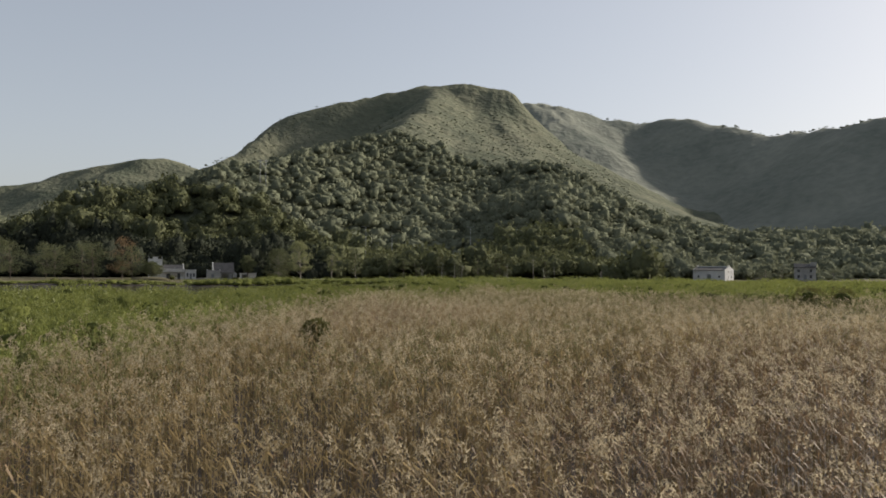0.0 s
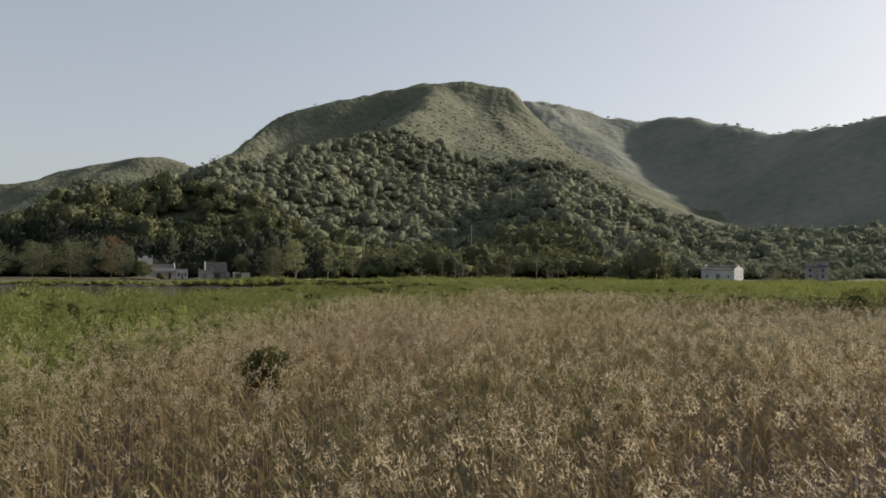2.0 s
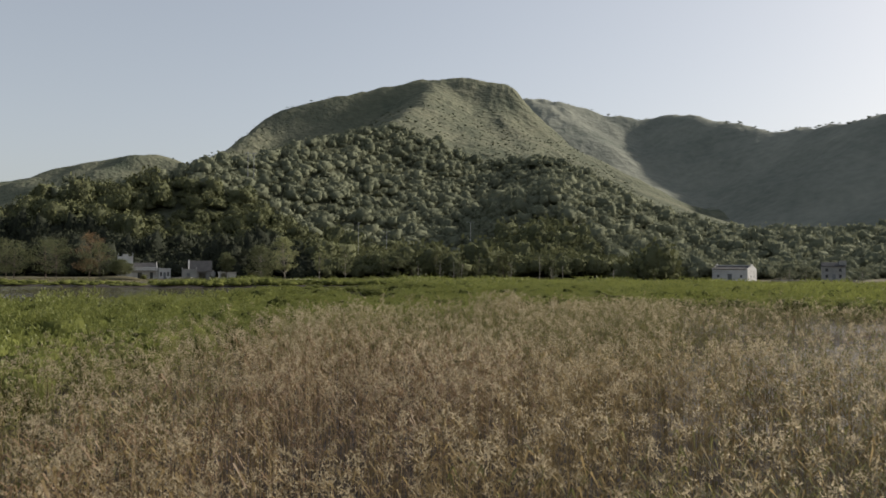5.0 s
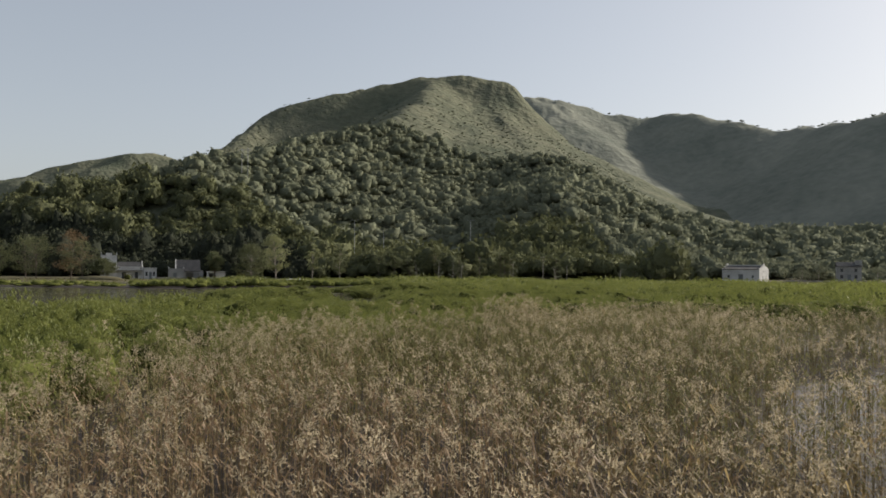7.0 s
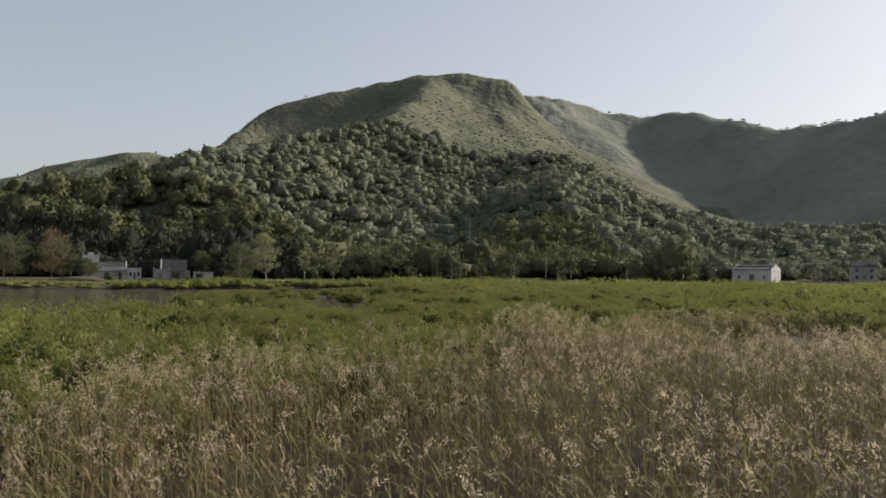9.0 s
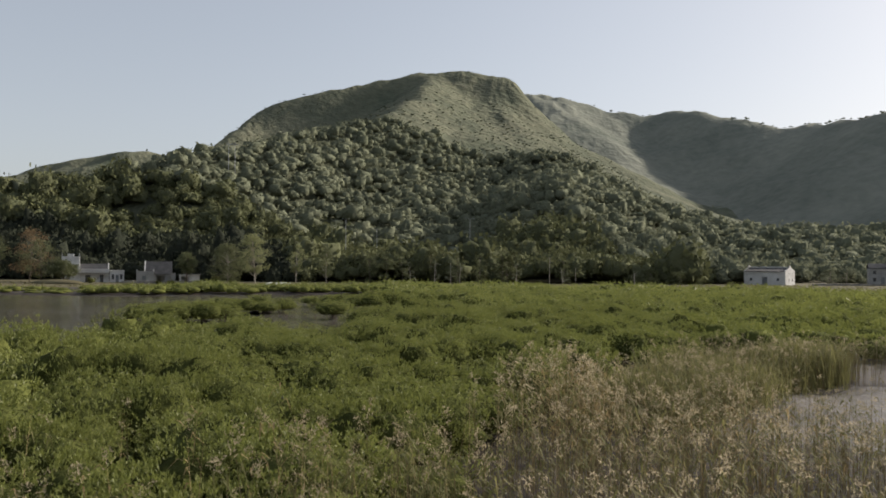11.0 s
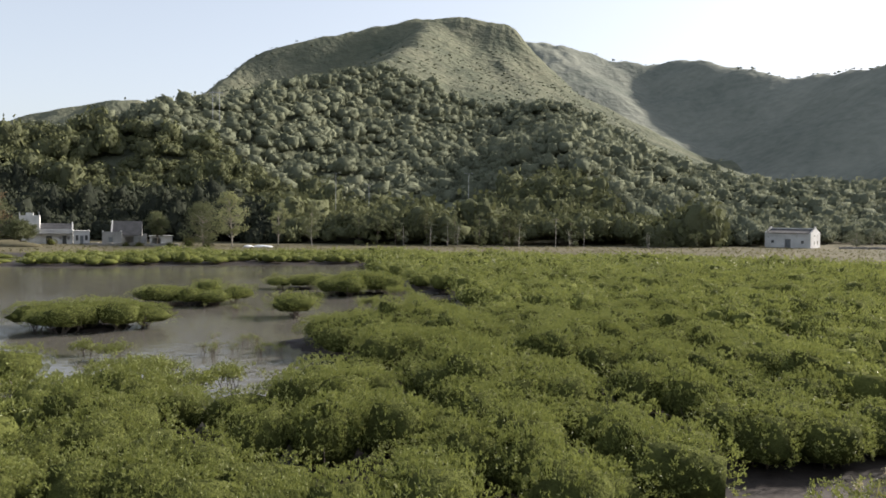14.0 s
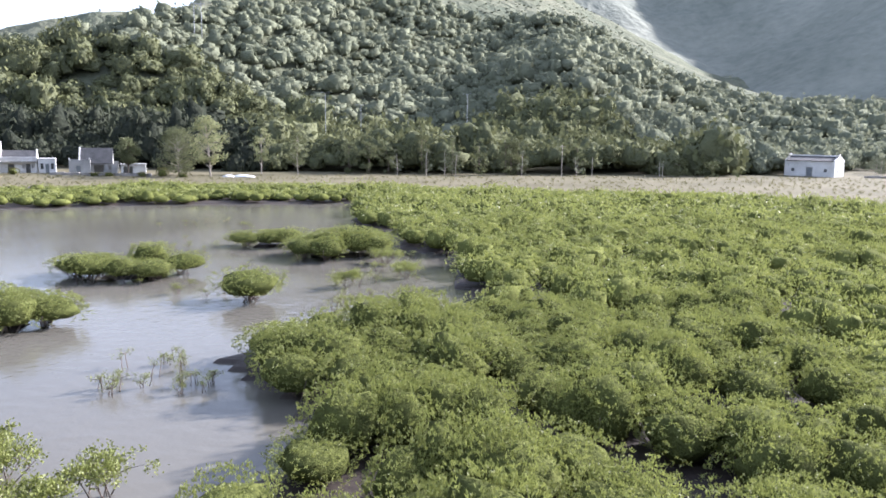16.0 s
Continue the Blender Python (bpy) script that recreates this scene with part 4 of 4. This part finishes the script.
def tower_house():
    ob = thing("house", "cream house with a square tower and a lower flat-roofed annex", "house", (-107.2, 255, 0.38), 27)
    ob.scale = (0.88, 0.88, 0.95)
    # tower
    walls([wall_with(4.7, 7.0, 0.3, [(1.4, 1.0, 2.2, 2.1)]), moved(wall_with(4.7, 7.0, 0.3), 0, 4.7), moved(wall_with(4.4, 7.0, 0.3), 0.3, 0.3, 0, 90), moved(wall_with(4.4, 7.0, 0.3), 4.7, 0.3, 0, 90), box(0.3, 0.3, 6.5, 4.4, 4.7, 6.7)], M_WHITE, ob, "whitewashed tower")
    solid("turret", [box(1.5, 0.5, 7.0, 3.2, 2.2, 7.7)], M_WHITE, ob)
    solid("pinnacle", [box(0, 0, 7.0, 0.18, 0.18, 7.9)], M_WHITE, ob)
    solid("pinnacle", [box(4.5, 0, 7.0, 4.7, 0.18, 7.9)], M_WHITE, ob)
    # main range
    m = new("main_range", None)
    m.parent = ob
    m.location = (4.7, 0.4, 0)
    holes = [(1.5, 0.0, 2.9, 2.0), (5.4, 0.0, 6.4, 2.1), (4.6, 1.0, 5.2, 1.9), (6.6, 1.0, 7.2, 1.9)]
    walls([wall_with(7.9, 2.6, 0.3, holes), moved(wall_with(7.9, 4.6, 0.3), 0, 6.5), moved(wall_with(6.2, 3.4, 0.3), 7.9, 0.3, 0, 90)], M_WHITE, m)
    solid("parapet", [moved(wall_with(7.9, 0.95, 0.25, [(0.6 + i * 1.05, 0.35, 1.1 + i * 1.05, 0.62) for i in range(7)]), 0, 0, 2.72)], M_WHITE, m, "white pierced parapet")
    solid("canopy", [box(-2.2, -1.1, 2.45, 7.9, -0.004, 2.6)], M_GREYWALL, m)
    solid("roof", tiled_slope(0.0, 7.6, 1.6, 3.5, 4.6, 4.95) + tiled_slope(0.0, 7.6, 6.9, 4.0, 4.6, 4.95), M_TILE, m, "dark tiled roof")
    solid("gable", [moved(prism([(1.5, 3.4), (6.6, 3.4), (4.6, 5.4)], 0, 0.25), 7.9, 0, 0, 90)], M_WHITE, m)
    solid("shutter", [box(1.5, 0.12, 0.0, 2.9, 0.18, 2.0)], M_DARK, m)
    solid("doorway", [box(5.4, 0.12, 0.0, 6.4, 0.18, 2.1)], M_DARK, m)
    # annex
    a = new("annex", None)
    a.parent = ob
    a.location = (12.8, 0.0, 0)
    walls([wall_with(3.9, 3.2, 0.25, [(0.5, 0.9, 1.15, 2.2), (1.6, 0.0, 2.4, 2.1), (2.8, 0.9, 3.45, 2.2)]), moved(wall_with(3.9, 3.2, 0.25), 0, 4.0), moved(wall_with(3.75, 3.2, 0.25), 0.25, 0.25, 0, 90), moved(wall_with(3.75, 3.2, 0.25), 3.9, 0.25, 0, 90)], M_WHITE, a)
    solid("roof", [box(-0.1, -0.15, 3.2, 4.0, 4.4, 3.34)], M_WHITE, a)
    solid("door", [box(1.6, 0.1, 0, 2.4, 0.15, 2.1)], M_DOOR, a)
    for x in (0.5, 2.8):
        solid("window_pane", [box(x, 0.1, 0.9, x + 0.65, 0.13, 2.2)], M_DARK, a)


def grey_house():
    ob = thing("house", "grey weathered house with a dark tiled roof", "house", (-89.0, 257.5, 0.38), 22)
    ob.scale = (0.88, 0.88, 0.95)
    walls([wall_with(4.8, 3.2, 0.25, [(1.6, 0.0, 2.6, 1.9)]), moved(wall_with(4.8, 3.2, 0.25), 0, 3.0), moved(wall_with(2.75, 3.2, 0.25), 0.25, 0.25, 0, 90), moved(wall_with(2.75, 3.2, 0.25), 4.8, 0.25, 0, 90), box(0.25, 0.25, 2.7, 4.55, 3.0, 2.9)], M_GREYWALL, ob)
    solid("post", [box(4.5, -0.1, 3.2, 4.8, 0.2, 3.6)], M_WHITE, ob)
    solid("post", [box(0.0, -0.1, 3.2, 0.3, 0.2, 3.6)], M_WHITE, ob)
    solid("door", [box(1.6, 0.1, 0, 2.6, 0.15, 1.9)], M_DOOR, ob)
    walls([moved(wall_with(6.0, 2.3, 0.25, [(0.6, 0.0, 3.0, 2.0), (4.0, 0.9, 4.8, 1.8)]), 4.8, 1.0), moved(wall_with(9.0, 2.6, 0.25), 1.8, 8.5)], M_GREYWALL, ob)
    solid("roof", tiled_slope(2.4, 9.8, 0.6, 2.35, 4.6, 5.7) + tiled_slope(2.4, 9.8, 8.8, 2.35, 4.6, 5.7), M_TILE, ob, "dark grey tiled roof")
    for a, b in ((0.4, 0.9), (8.8, 8.3)):
        solid("gable_edge", [moved(prism([(a, 2.3), (4.6, 5.9), (4.6, 5.45), (b, 2.3)], 0, 0.3), 2.4, 0, 0.1, 90)], M_WHITE, ob, "white raised gable edge")
    solid("gable_wall", [moved(prism([(0.8, 2.2), (4.6, 5.45), (8.4, 2.2)], 0, 0.24), 2.38, 0, 0.1, 90)], M_GREYWALL, ob)
    solid("gable_wall", [moved(prism([(0.7, 0.0), (4.6, 5.4), (8.6, 0.0)], 0, 0.25), 9.75, 0, 0, 90)], M_GREYWALL, ob)
    s = thing("shed", "low pale outbuilding with an open dark front", "shed", (-78.6, 259.5, 0.38), 22)
    walls([wall_with(5.0, 2.1, 0.2, [(0.5, 0.0, 2.4, 1.7)]), moved(wall_with(5.0, 2.1, 0.2), 0, 3.0), moved(wall_with(2.8, 2.1, 0.2), 0.2, 0.2, 0, 90), moved(wall_with(2.8, 2.1, 0.2), 5.0, 0.2, 0, 90)], M_WHITE, s)
    solid("roof", [box(-0.2, -0.3, 2.1, 5.2, 3.4, 2.25)], M_GREYWALL, s)


def hazy_house():
    ob = thing("house", "pale two-storey house half hidden by trees", "house", (111.5, 297, 0.7), -20)
    walls([wall_with(7.0, 4.6, 0.3, [(1.0, 0.9, 1.8, 2.0), (3.0, 0.0, 4.0, 2.1), (5.0, 0.9, 5.8, 2.0), (1.0, 3.0, 1.8, 4.0), (5.0, 3.0, 5.8, 4.0)]), moved(wall_with(7.0, 4.6, 0.3), 0, 5.7), moved(wall_with(5.4, 4.6, 0.3), 0.3, 0.3, 0, 90), moved(wall_with(5.4, 4.6, 0.3), 7.0, 0.3, 0, 90)], M_GREYWALL, ob)
    solid("roof", tiled_slope(-0.2, 7.2, -0.4, 4.6, 3.0, 6.0) + tiled_slope(-0.2, 7.2, 6.4, 4.6, 3.0, 6.0), M_TILE, ob)
    solid("stair_turret", [box(5.2, 0.8, 4.6, 7.2, 2.6, 6.6)], M_GREYWALL, ob)
    for z in (0.9, 3.0):
        for x in (1.0, 5.0):
            solid("window_pane", [box(x, 0.12, z, x + 0.8, 0.16, z + 1.05)], M_DARK, ob)
    solid("door", [box(3.0, 0.12, 0, 4.0, 0.17, 2.1)], M_DOOR, ob)


white_house()
tower_house()
grey_house()
hazy_house()

# ---------- bank: grass, walls, posts, heaps ----------
grass_r = np.random.default_rng(71)
n = 4200
BX, BY = grass_r.uniform(-125, 150, n), grass_r.uniform(205, 292, n)
keep = (BY > strip_edge(BX) - 1) & (BY < np.interp(BX, [-125, -60, 60, 150], [252, 262, 286, 300]))
BX, BY = BX[keep], BY[keep]
blade = []
for i in range(7):
    g, ln = grass_r.uniform(0, 6.28), grass_r.uniform(0.2, 0.45)
    o = np.array([math.cos(g), math.sin(g), 0])
    w = np.array([-math.sin(g), math.cos(g), 0]) * 0.05
    b = grass_r.normal(0, 0.15, 3) * (1, 1, 0)
    blade.append((np.array([b + w, b - w, b + o * ln * 0.5 + (0, 0, ln)]), np.array([(0, 1, 2)])))
tuft = scatter(join(blade), np.stack([BX, BY, height(BX, BY)], 1), grass_r.uniform(0, 6.28, BX.size), grass_r.uniform(0.6, 1.5, BX.size))
tagged(new("bank_grass", mesh_from("bank_grass", *tuft, M_BANKGRASS)), "short dry yellow-green grass on the far bank", "grass", kind="stuff")

# walls, posts, heaps
wall_ob = thing("low_wall", "low rough stone wall along the village path", "wall", (-91, 253.2, 0.38))
solid("course", [box(i * 0.8, 0.02 * (i % 3), 0, i * 0.8 + 0.79, 0.4, 0.55 + 0.06 * (i % 4)) for i in range(27)], M_STONE, wall_ob)
wall_ob = thing("low_wall", "low grey wall on the bank below the forest", "wall", (92, 289, 0.38), 4)
solid("course", [box(i * 0.9, 0.02 * (i % 3), 0, i * 0.9 + 0.89, 0.4, 0.5 + 0.05 * (i % 4)) for i in range(32)], M_STONE, wall_ob)


def heap(name, label, category, x, y, rx, ry, h, mat, seed):
    r = np.random.default_rng(seed)
    v, f = ball(9, 18)
    v = v * (rx, ry, h) * (0.85 + 0.3 * lumps(v, r, 8, 0.3))[:, None]
    v[:, 2] = np.maximum(v[:, 2], -0.1)
    ob = new(name, mesh_from(name, v, f, mat, smooth=True))
    ob.location = (x, y, 0.36)
    tagged(ob, label, category)


heap("sand_heap", "pale heap of sand on the pond bank", "heap", -101.5, 243.5, 6.0, 2.4, 0.9, M_BANK, 60)
heap("covered_pile", "pile under a white plastic sheet on the bank", "pile", -54.2, 256.5, 1.1, 0.9, 0.38, M_TARP, 61)
heap("covered_pile", "long low pile under a white plastic sheet", "pile", -51.2, 257.0, 2.1, 0.8, 0.42, M_TARP, 62)


def lamp_post(label, x, y, top, double):
    z = float(height(x, y))
    h = top - z
    ob = thing("lamp_post", label, "lamp post", (x, y, z))
    solid("pole", [limb((0, 0, -0.5), (0, 0, h), 0.11, 0.07, 8)], M_METAL, ob)
    for s in ((-1, 1) if double else (1,)):
        solid("arm", [limb((0, 0, h - 0.05), (s * 1.0, 0, h + 0.15), 0.04, 0.03, 6)], M_METAL, ob)
        solid("lamp_head", [box(min(s * 0.95, s * 1.5), -0.12, h + 0.10, max(s * 0.95, s * 1.5), 0.12, h + 0.22)], M_METAL, ob)


lamp_post("grey double-armed lamp post rising from the forest", -40.4, 351, 18.6, True)
lamp_post("grey lamp post higher on the wooded slope", -52.0, 351, 22.4, True)
lamp_post("grey lamp post rising from the wooded slope", -5.5, 330, 21.4, True)


def post(label, x, y, h, rad):
    ob = thing("utility_pole", label, "pole", (x, y, float(height(x, y))))
    solid("pole", [limb((0, 0, -0.4), (0, 0, h), rad, rad * 0.75, 7)], M_BARK, ob)
    if h > 5:
        solid("crossarm", [box(-0.7, -0.05, h - 0.5, 0.7, 0.05, h - 0.38)], M_BARK, ob)


post("tall thin pole at the forest edge", 16.8, 271, 7.4, 0.10)
post("short post in the dry grass of the bank", 38.5, 268, 3.4, 0.08)
post("short post beside the track", 24.0, 274, 4.6, 0.08)

def pylon(label, x, y, top):
    """A portal of two legs with a crossarm, braces and insulators."""
    z = float(height(x, y))
    h = top - z
    ob = thing("power_pole", label, "power pole", (x, y, z), 12)
    for side in (-1.5, 1.5):
        solid("leg", [limb((side, 0, -0.5), (side, 0, h), 0.17, 0.12, 7)], M_METAL, ob)
    solid("crossarm", [box(-3.0, -0.12, h - 1.1, 3.0, 0.12, h - 0.85)], M_METAL, ob)
    for side in (-1, 1):
        solid("brace", [limb((-1.5 * side, 0, h - 4.2), (1.5 * side, 0, h - 1.3), 0.06, 0.06, 5)], M_METAL, ob)
    for a in (-2.8, 0.0, 2.8):
        solid("insulator", [limb((a, 0, h - 1.1), (a, 0, h - 1.9), 0.10, 0.06, 6)], M_GREYWALL, ob)


pylon("grey two-legged power pole on the wooded spur", -121.3, 430, 63.4)

# bare, pale-stemmed trees along the edge of the forest
bare_r = np.random.default_rng(47)
for i, x in enumerate((-20.5, -13.8, -9.6, -7.0, 8.2, 21.0, 41.0)):
    y = float(np.interp(x, [-40, 60, 110], [271.5, 283, 314])) + bare_r.uniform(-1.0, 1.0)
    tree("bare pale-stemmed tree draped with thin vines", x, y, bare_r.uniform(3.6, 6.4), bare_r.uniform(1.5, 2.4), 1300 + i, M_FAR, "bare trees at the forest edge", clusters=14, per=7, low=0.12, bare=0.7, trunk_r=0.12)

# ---------- saplings standing in the water, shrubs in the reeds ----------
def sapling_meshes(seed):
    r = np.random.default_rng(seed)
    wood, pts = [], []
    for i in range(r.integers(2, 5)):
        b = np.array([r.normal(0, 0.15), r.normal(0, 0.15), -0.45])
        e = b + (r.normal(0, 0.15), r.normal(0, 0.15), r.uniform(0.95, 1.35))
        wood.append(limb(b, e, 0.034, 0.016, 4, 0.05, r, 3))
        for k in range(5):
            tip = e + r.normal(0, 0.24, 3) * (1, 1, 0.25)
            wood.append(limb(e - (0, 0, 0.2), tip, 0.012, 0.006, 3, 0.02, r, 2))
            pts.append(tip)
    pts = np.array(pts)
    d = dome_points(len(pts), r, 0.0)
    return mesh_from("stem", *join(wood), M_STEM), mesh_from("foliage", *leaves(pts, d, 0.10, 0.05, 10, r, 0.8, 0.2, 0.9), M_LEAF)


def open_mangrove(x, y, w, h, seed):
    """A sparse young mangrove: thin forking stems out of the water, leaf tufts only at the top."""
    r = np.random.default_rng(seed)
    wood, pts = [], []
    for i in range(int(10 * w)):
        b = np.array([r.normal(0, 0.32), r.normal(0, 0.32), -0.5])
        e = np.array([r.normal(0, 0.5), r.normal(0, 0.5), 0.62]) * (w, w, h)
        wood.append(limb(b, e, 0.03, 0.016, 4, 0.06, r, 3))
        for k in range(4):
            tip = e + r.normal(0, 0.28, 3) * (1, 1, 0.3) + (0, 0, 0.28 * h)
            wood.append(limb(e, tip, 0.014, 0.007, 3, 0.03, r, 2))
            pts += [tip + r.normal(0, 0.14, 3) * (1, 1, 0.5) for _ in range(4)]
    pts = np.array(pts)
    d = dome_points(len(pts), r, 0.0)
    ob = thing("young_mangrove", "sparse young mangrove with bare stems in shallow water", "bush", (x, y, 0.1), 0, "young mangroves in the pond")
    part("root_tangle", mesh_from("root_tangle", *join(wood), M_STEM), ob)
    part("foliage", mesh_from("foliage", *leaves(pts, d, 0.12, 0.065, 11, r, 0.8, 0.25, 0.8, rise=0.3), M_LEAF), ob)


for i, (x, y, w, h) in enumerate([(-16.4, 113.6, 1.1, 1.3), (-15.0, 113.2, 1.0, 1.2), (-15.9, 115.0, 0.8, 1.0), (-12.6, 111.6, 1.0, 1.1), (-11.9, 112.9, 1.0, 1.15), (-13.6, 110.4, 0.9, 1.0), (-17.6, 111.2, 1.0, 1.0), (-15.4, 109.4, 1.1, 1.1), (-19.2, 109.6, 1.1, 1.2),
                                  (-20.2, 119.8, 0.5, 0.8), (-22.3, 120.8, 0.5, 0.7), (-12.4, 109.0, 0.9, 1.0), (-10.2, 143.2, 1.1, 1.0), (-8.8, 152.8, 1.2, 1.1), (-6.5, 147.0, 1.1, 1.0), (-11.0, 163.0, 1.2, 1.1)]):
    open_mangrove(x, y, w * 0.85, h * 0.85, 1150 + i)


sap = [sapling_meshes(1100 + i) for i in range(6)]
sap_r = np.random.default_rng(51)
spots = []
for x0, x1, y0, y1, k in ((-16.8, -11.9, 121.0, 123.6, 13), (-16.8, -13.4, 124, 127.5, 6), (-10, -4.5, 134.5, 141, 14), (-12, -5, 144, 156, 12), (-24, -17, 139, 143, 7), (-30, -20, 156, 164, 14), (-36, -24, 171, 178, 9)):
    for _ in range(k):
        spots.append((sap_r.uniform(x0, x1), sap_r.uniform(y0, y1)))
for i, (x, y) in enumerate(spots):
    ob = thing("mangrove_sapling", "sparse mangrove sapling standing in shallow water", "sapling", (x, y, 0.1), sap_r.uniform(0, 360), "saplings in the pond")
    s = sap_r.uniform(0.5, 0.8)
    ob.scale = (s, s, s)
    part("stem", sap[i % 6][0], ob)
    part("foliage", sap[i % 6][1], ob)


M_SHRUB = material("dark_shrub_leaf", (0.058, 0.058, 0.020), (0.200, 0.190, 0.062), 0.6, 0.6, 6.0, island=0.4, through_light=0.3, spec=0.2)


def shrub(label, x, y, w, h, seed):
    r = np.random.default_rng(seed)
    crown, core, stems = bush_template(r, 260, 6, 0.12)
    ob = thing("shrub", label, "shrub", (x, y, 0.2))
    ob.scale = (w, w, h)
    part("foliage", mesh_from("foliage", *crown, M_SHRUB), ob)
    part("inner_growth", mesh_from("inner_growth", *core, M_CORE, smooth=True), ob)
    part("root_tangle", mesh_from("root_tangle", *stems, M_STEM), ob)


def tall_shrub(label, x, y, top, rad, seed):
    """A round leafy head on several bare stems."""
    r = np.random.default_rng(seed)
    mid = np.array([0, 0, top - rad * 0.9])
    form = spread_points(14, r, -0.8)
    d = spread_points(620, r, -0.85)
    reach = 0.72 + 0.36 * np.maximum(0, d @ form.T).max(1) ** 8
    p = mid + d * (reach * rad)[:, None]
    wood = [limb((r.normal(0, 0.12), r.normal(0, 0.12), -0.3), mid + r.normal(0, 0.3, 3) * rad, 0.03, 0.012, 5, 0.06, r, 3) for _ in range(9)]
    cv, cf = ball(7, 10)
    ob = thing("shrub", label, "shrub", (x, y, 0.2))
    part("foliage", mesh_from("foliage", *leaves(p, d, 0.10, 0.045, 5, r, 0.6, 0.3), M_SHRUB), ob)
    part("inner_growth", mesh_from("inner_growth", cv * rad * 0.66 + mid, cf, M_CORE, smooth=True), ob)
    part("stems", mesh_from("stems", *join(wood), M_STEM), ob)


tall_shrub("dark green shrub standing among dry reeds", -3.75, 33.9, 2.82, 0.46, 1200)
shrub("dark rounded shrub at the edge of the silt", 35.4, 92, 1.2, 1.5, 1201)
shrub("dark rounded shrub behind the reed bed", 39.0, 92.5, 1.0, 1.35, 1202)
for i, (x, y, w, h) in enumerate([(-98.5, 253, 0.85, 0.85), (-81.0, 252.2, 0.6, 0.55), (-77.8, 252, 0.75, 0.6), (-71.0, 252.5, 0.65, 0.6), (-66.5, 252, 1.05, 1.15), (-62.5, 252.4, 0.7, 0.55), (-104.5, 252, 0.7, 0.6)]):
    shrub("dark green garden shrub before the village houses", x, y, w, h, 1210 + i)
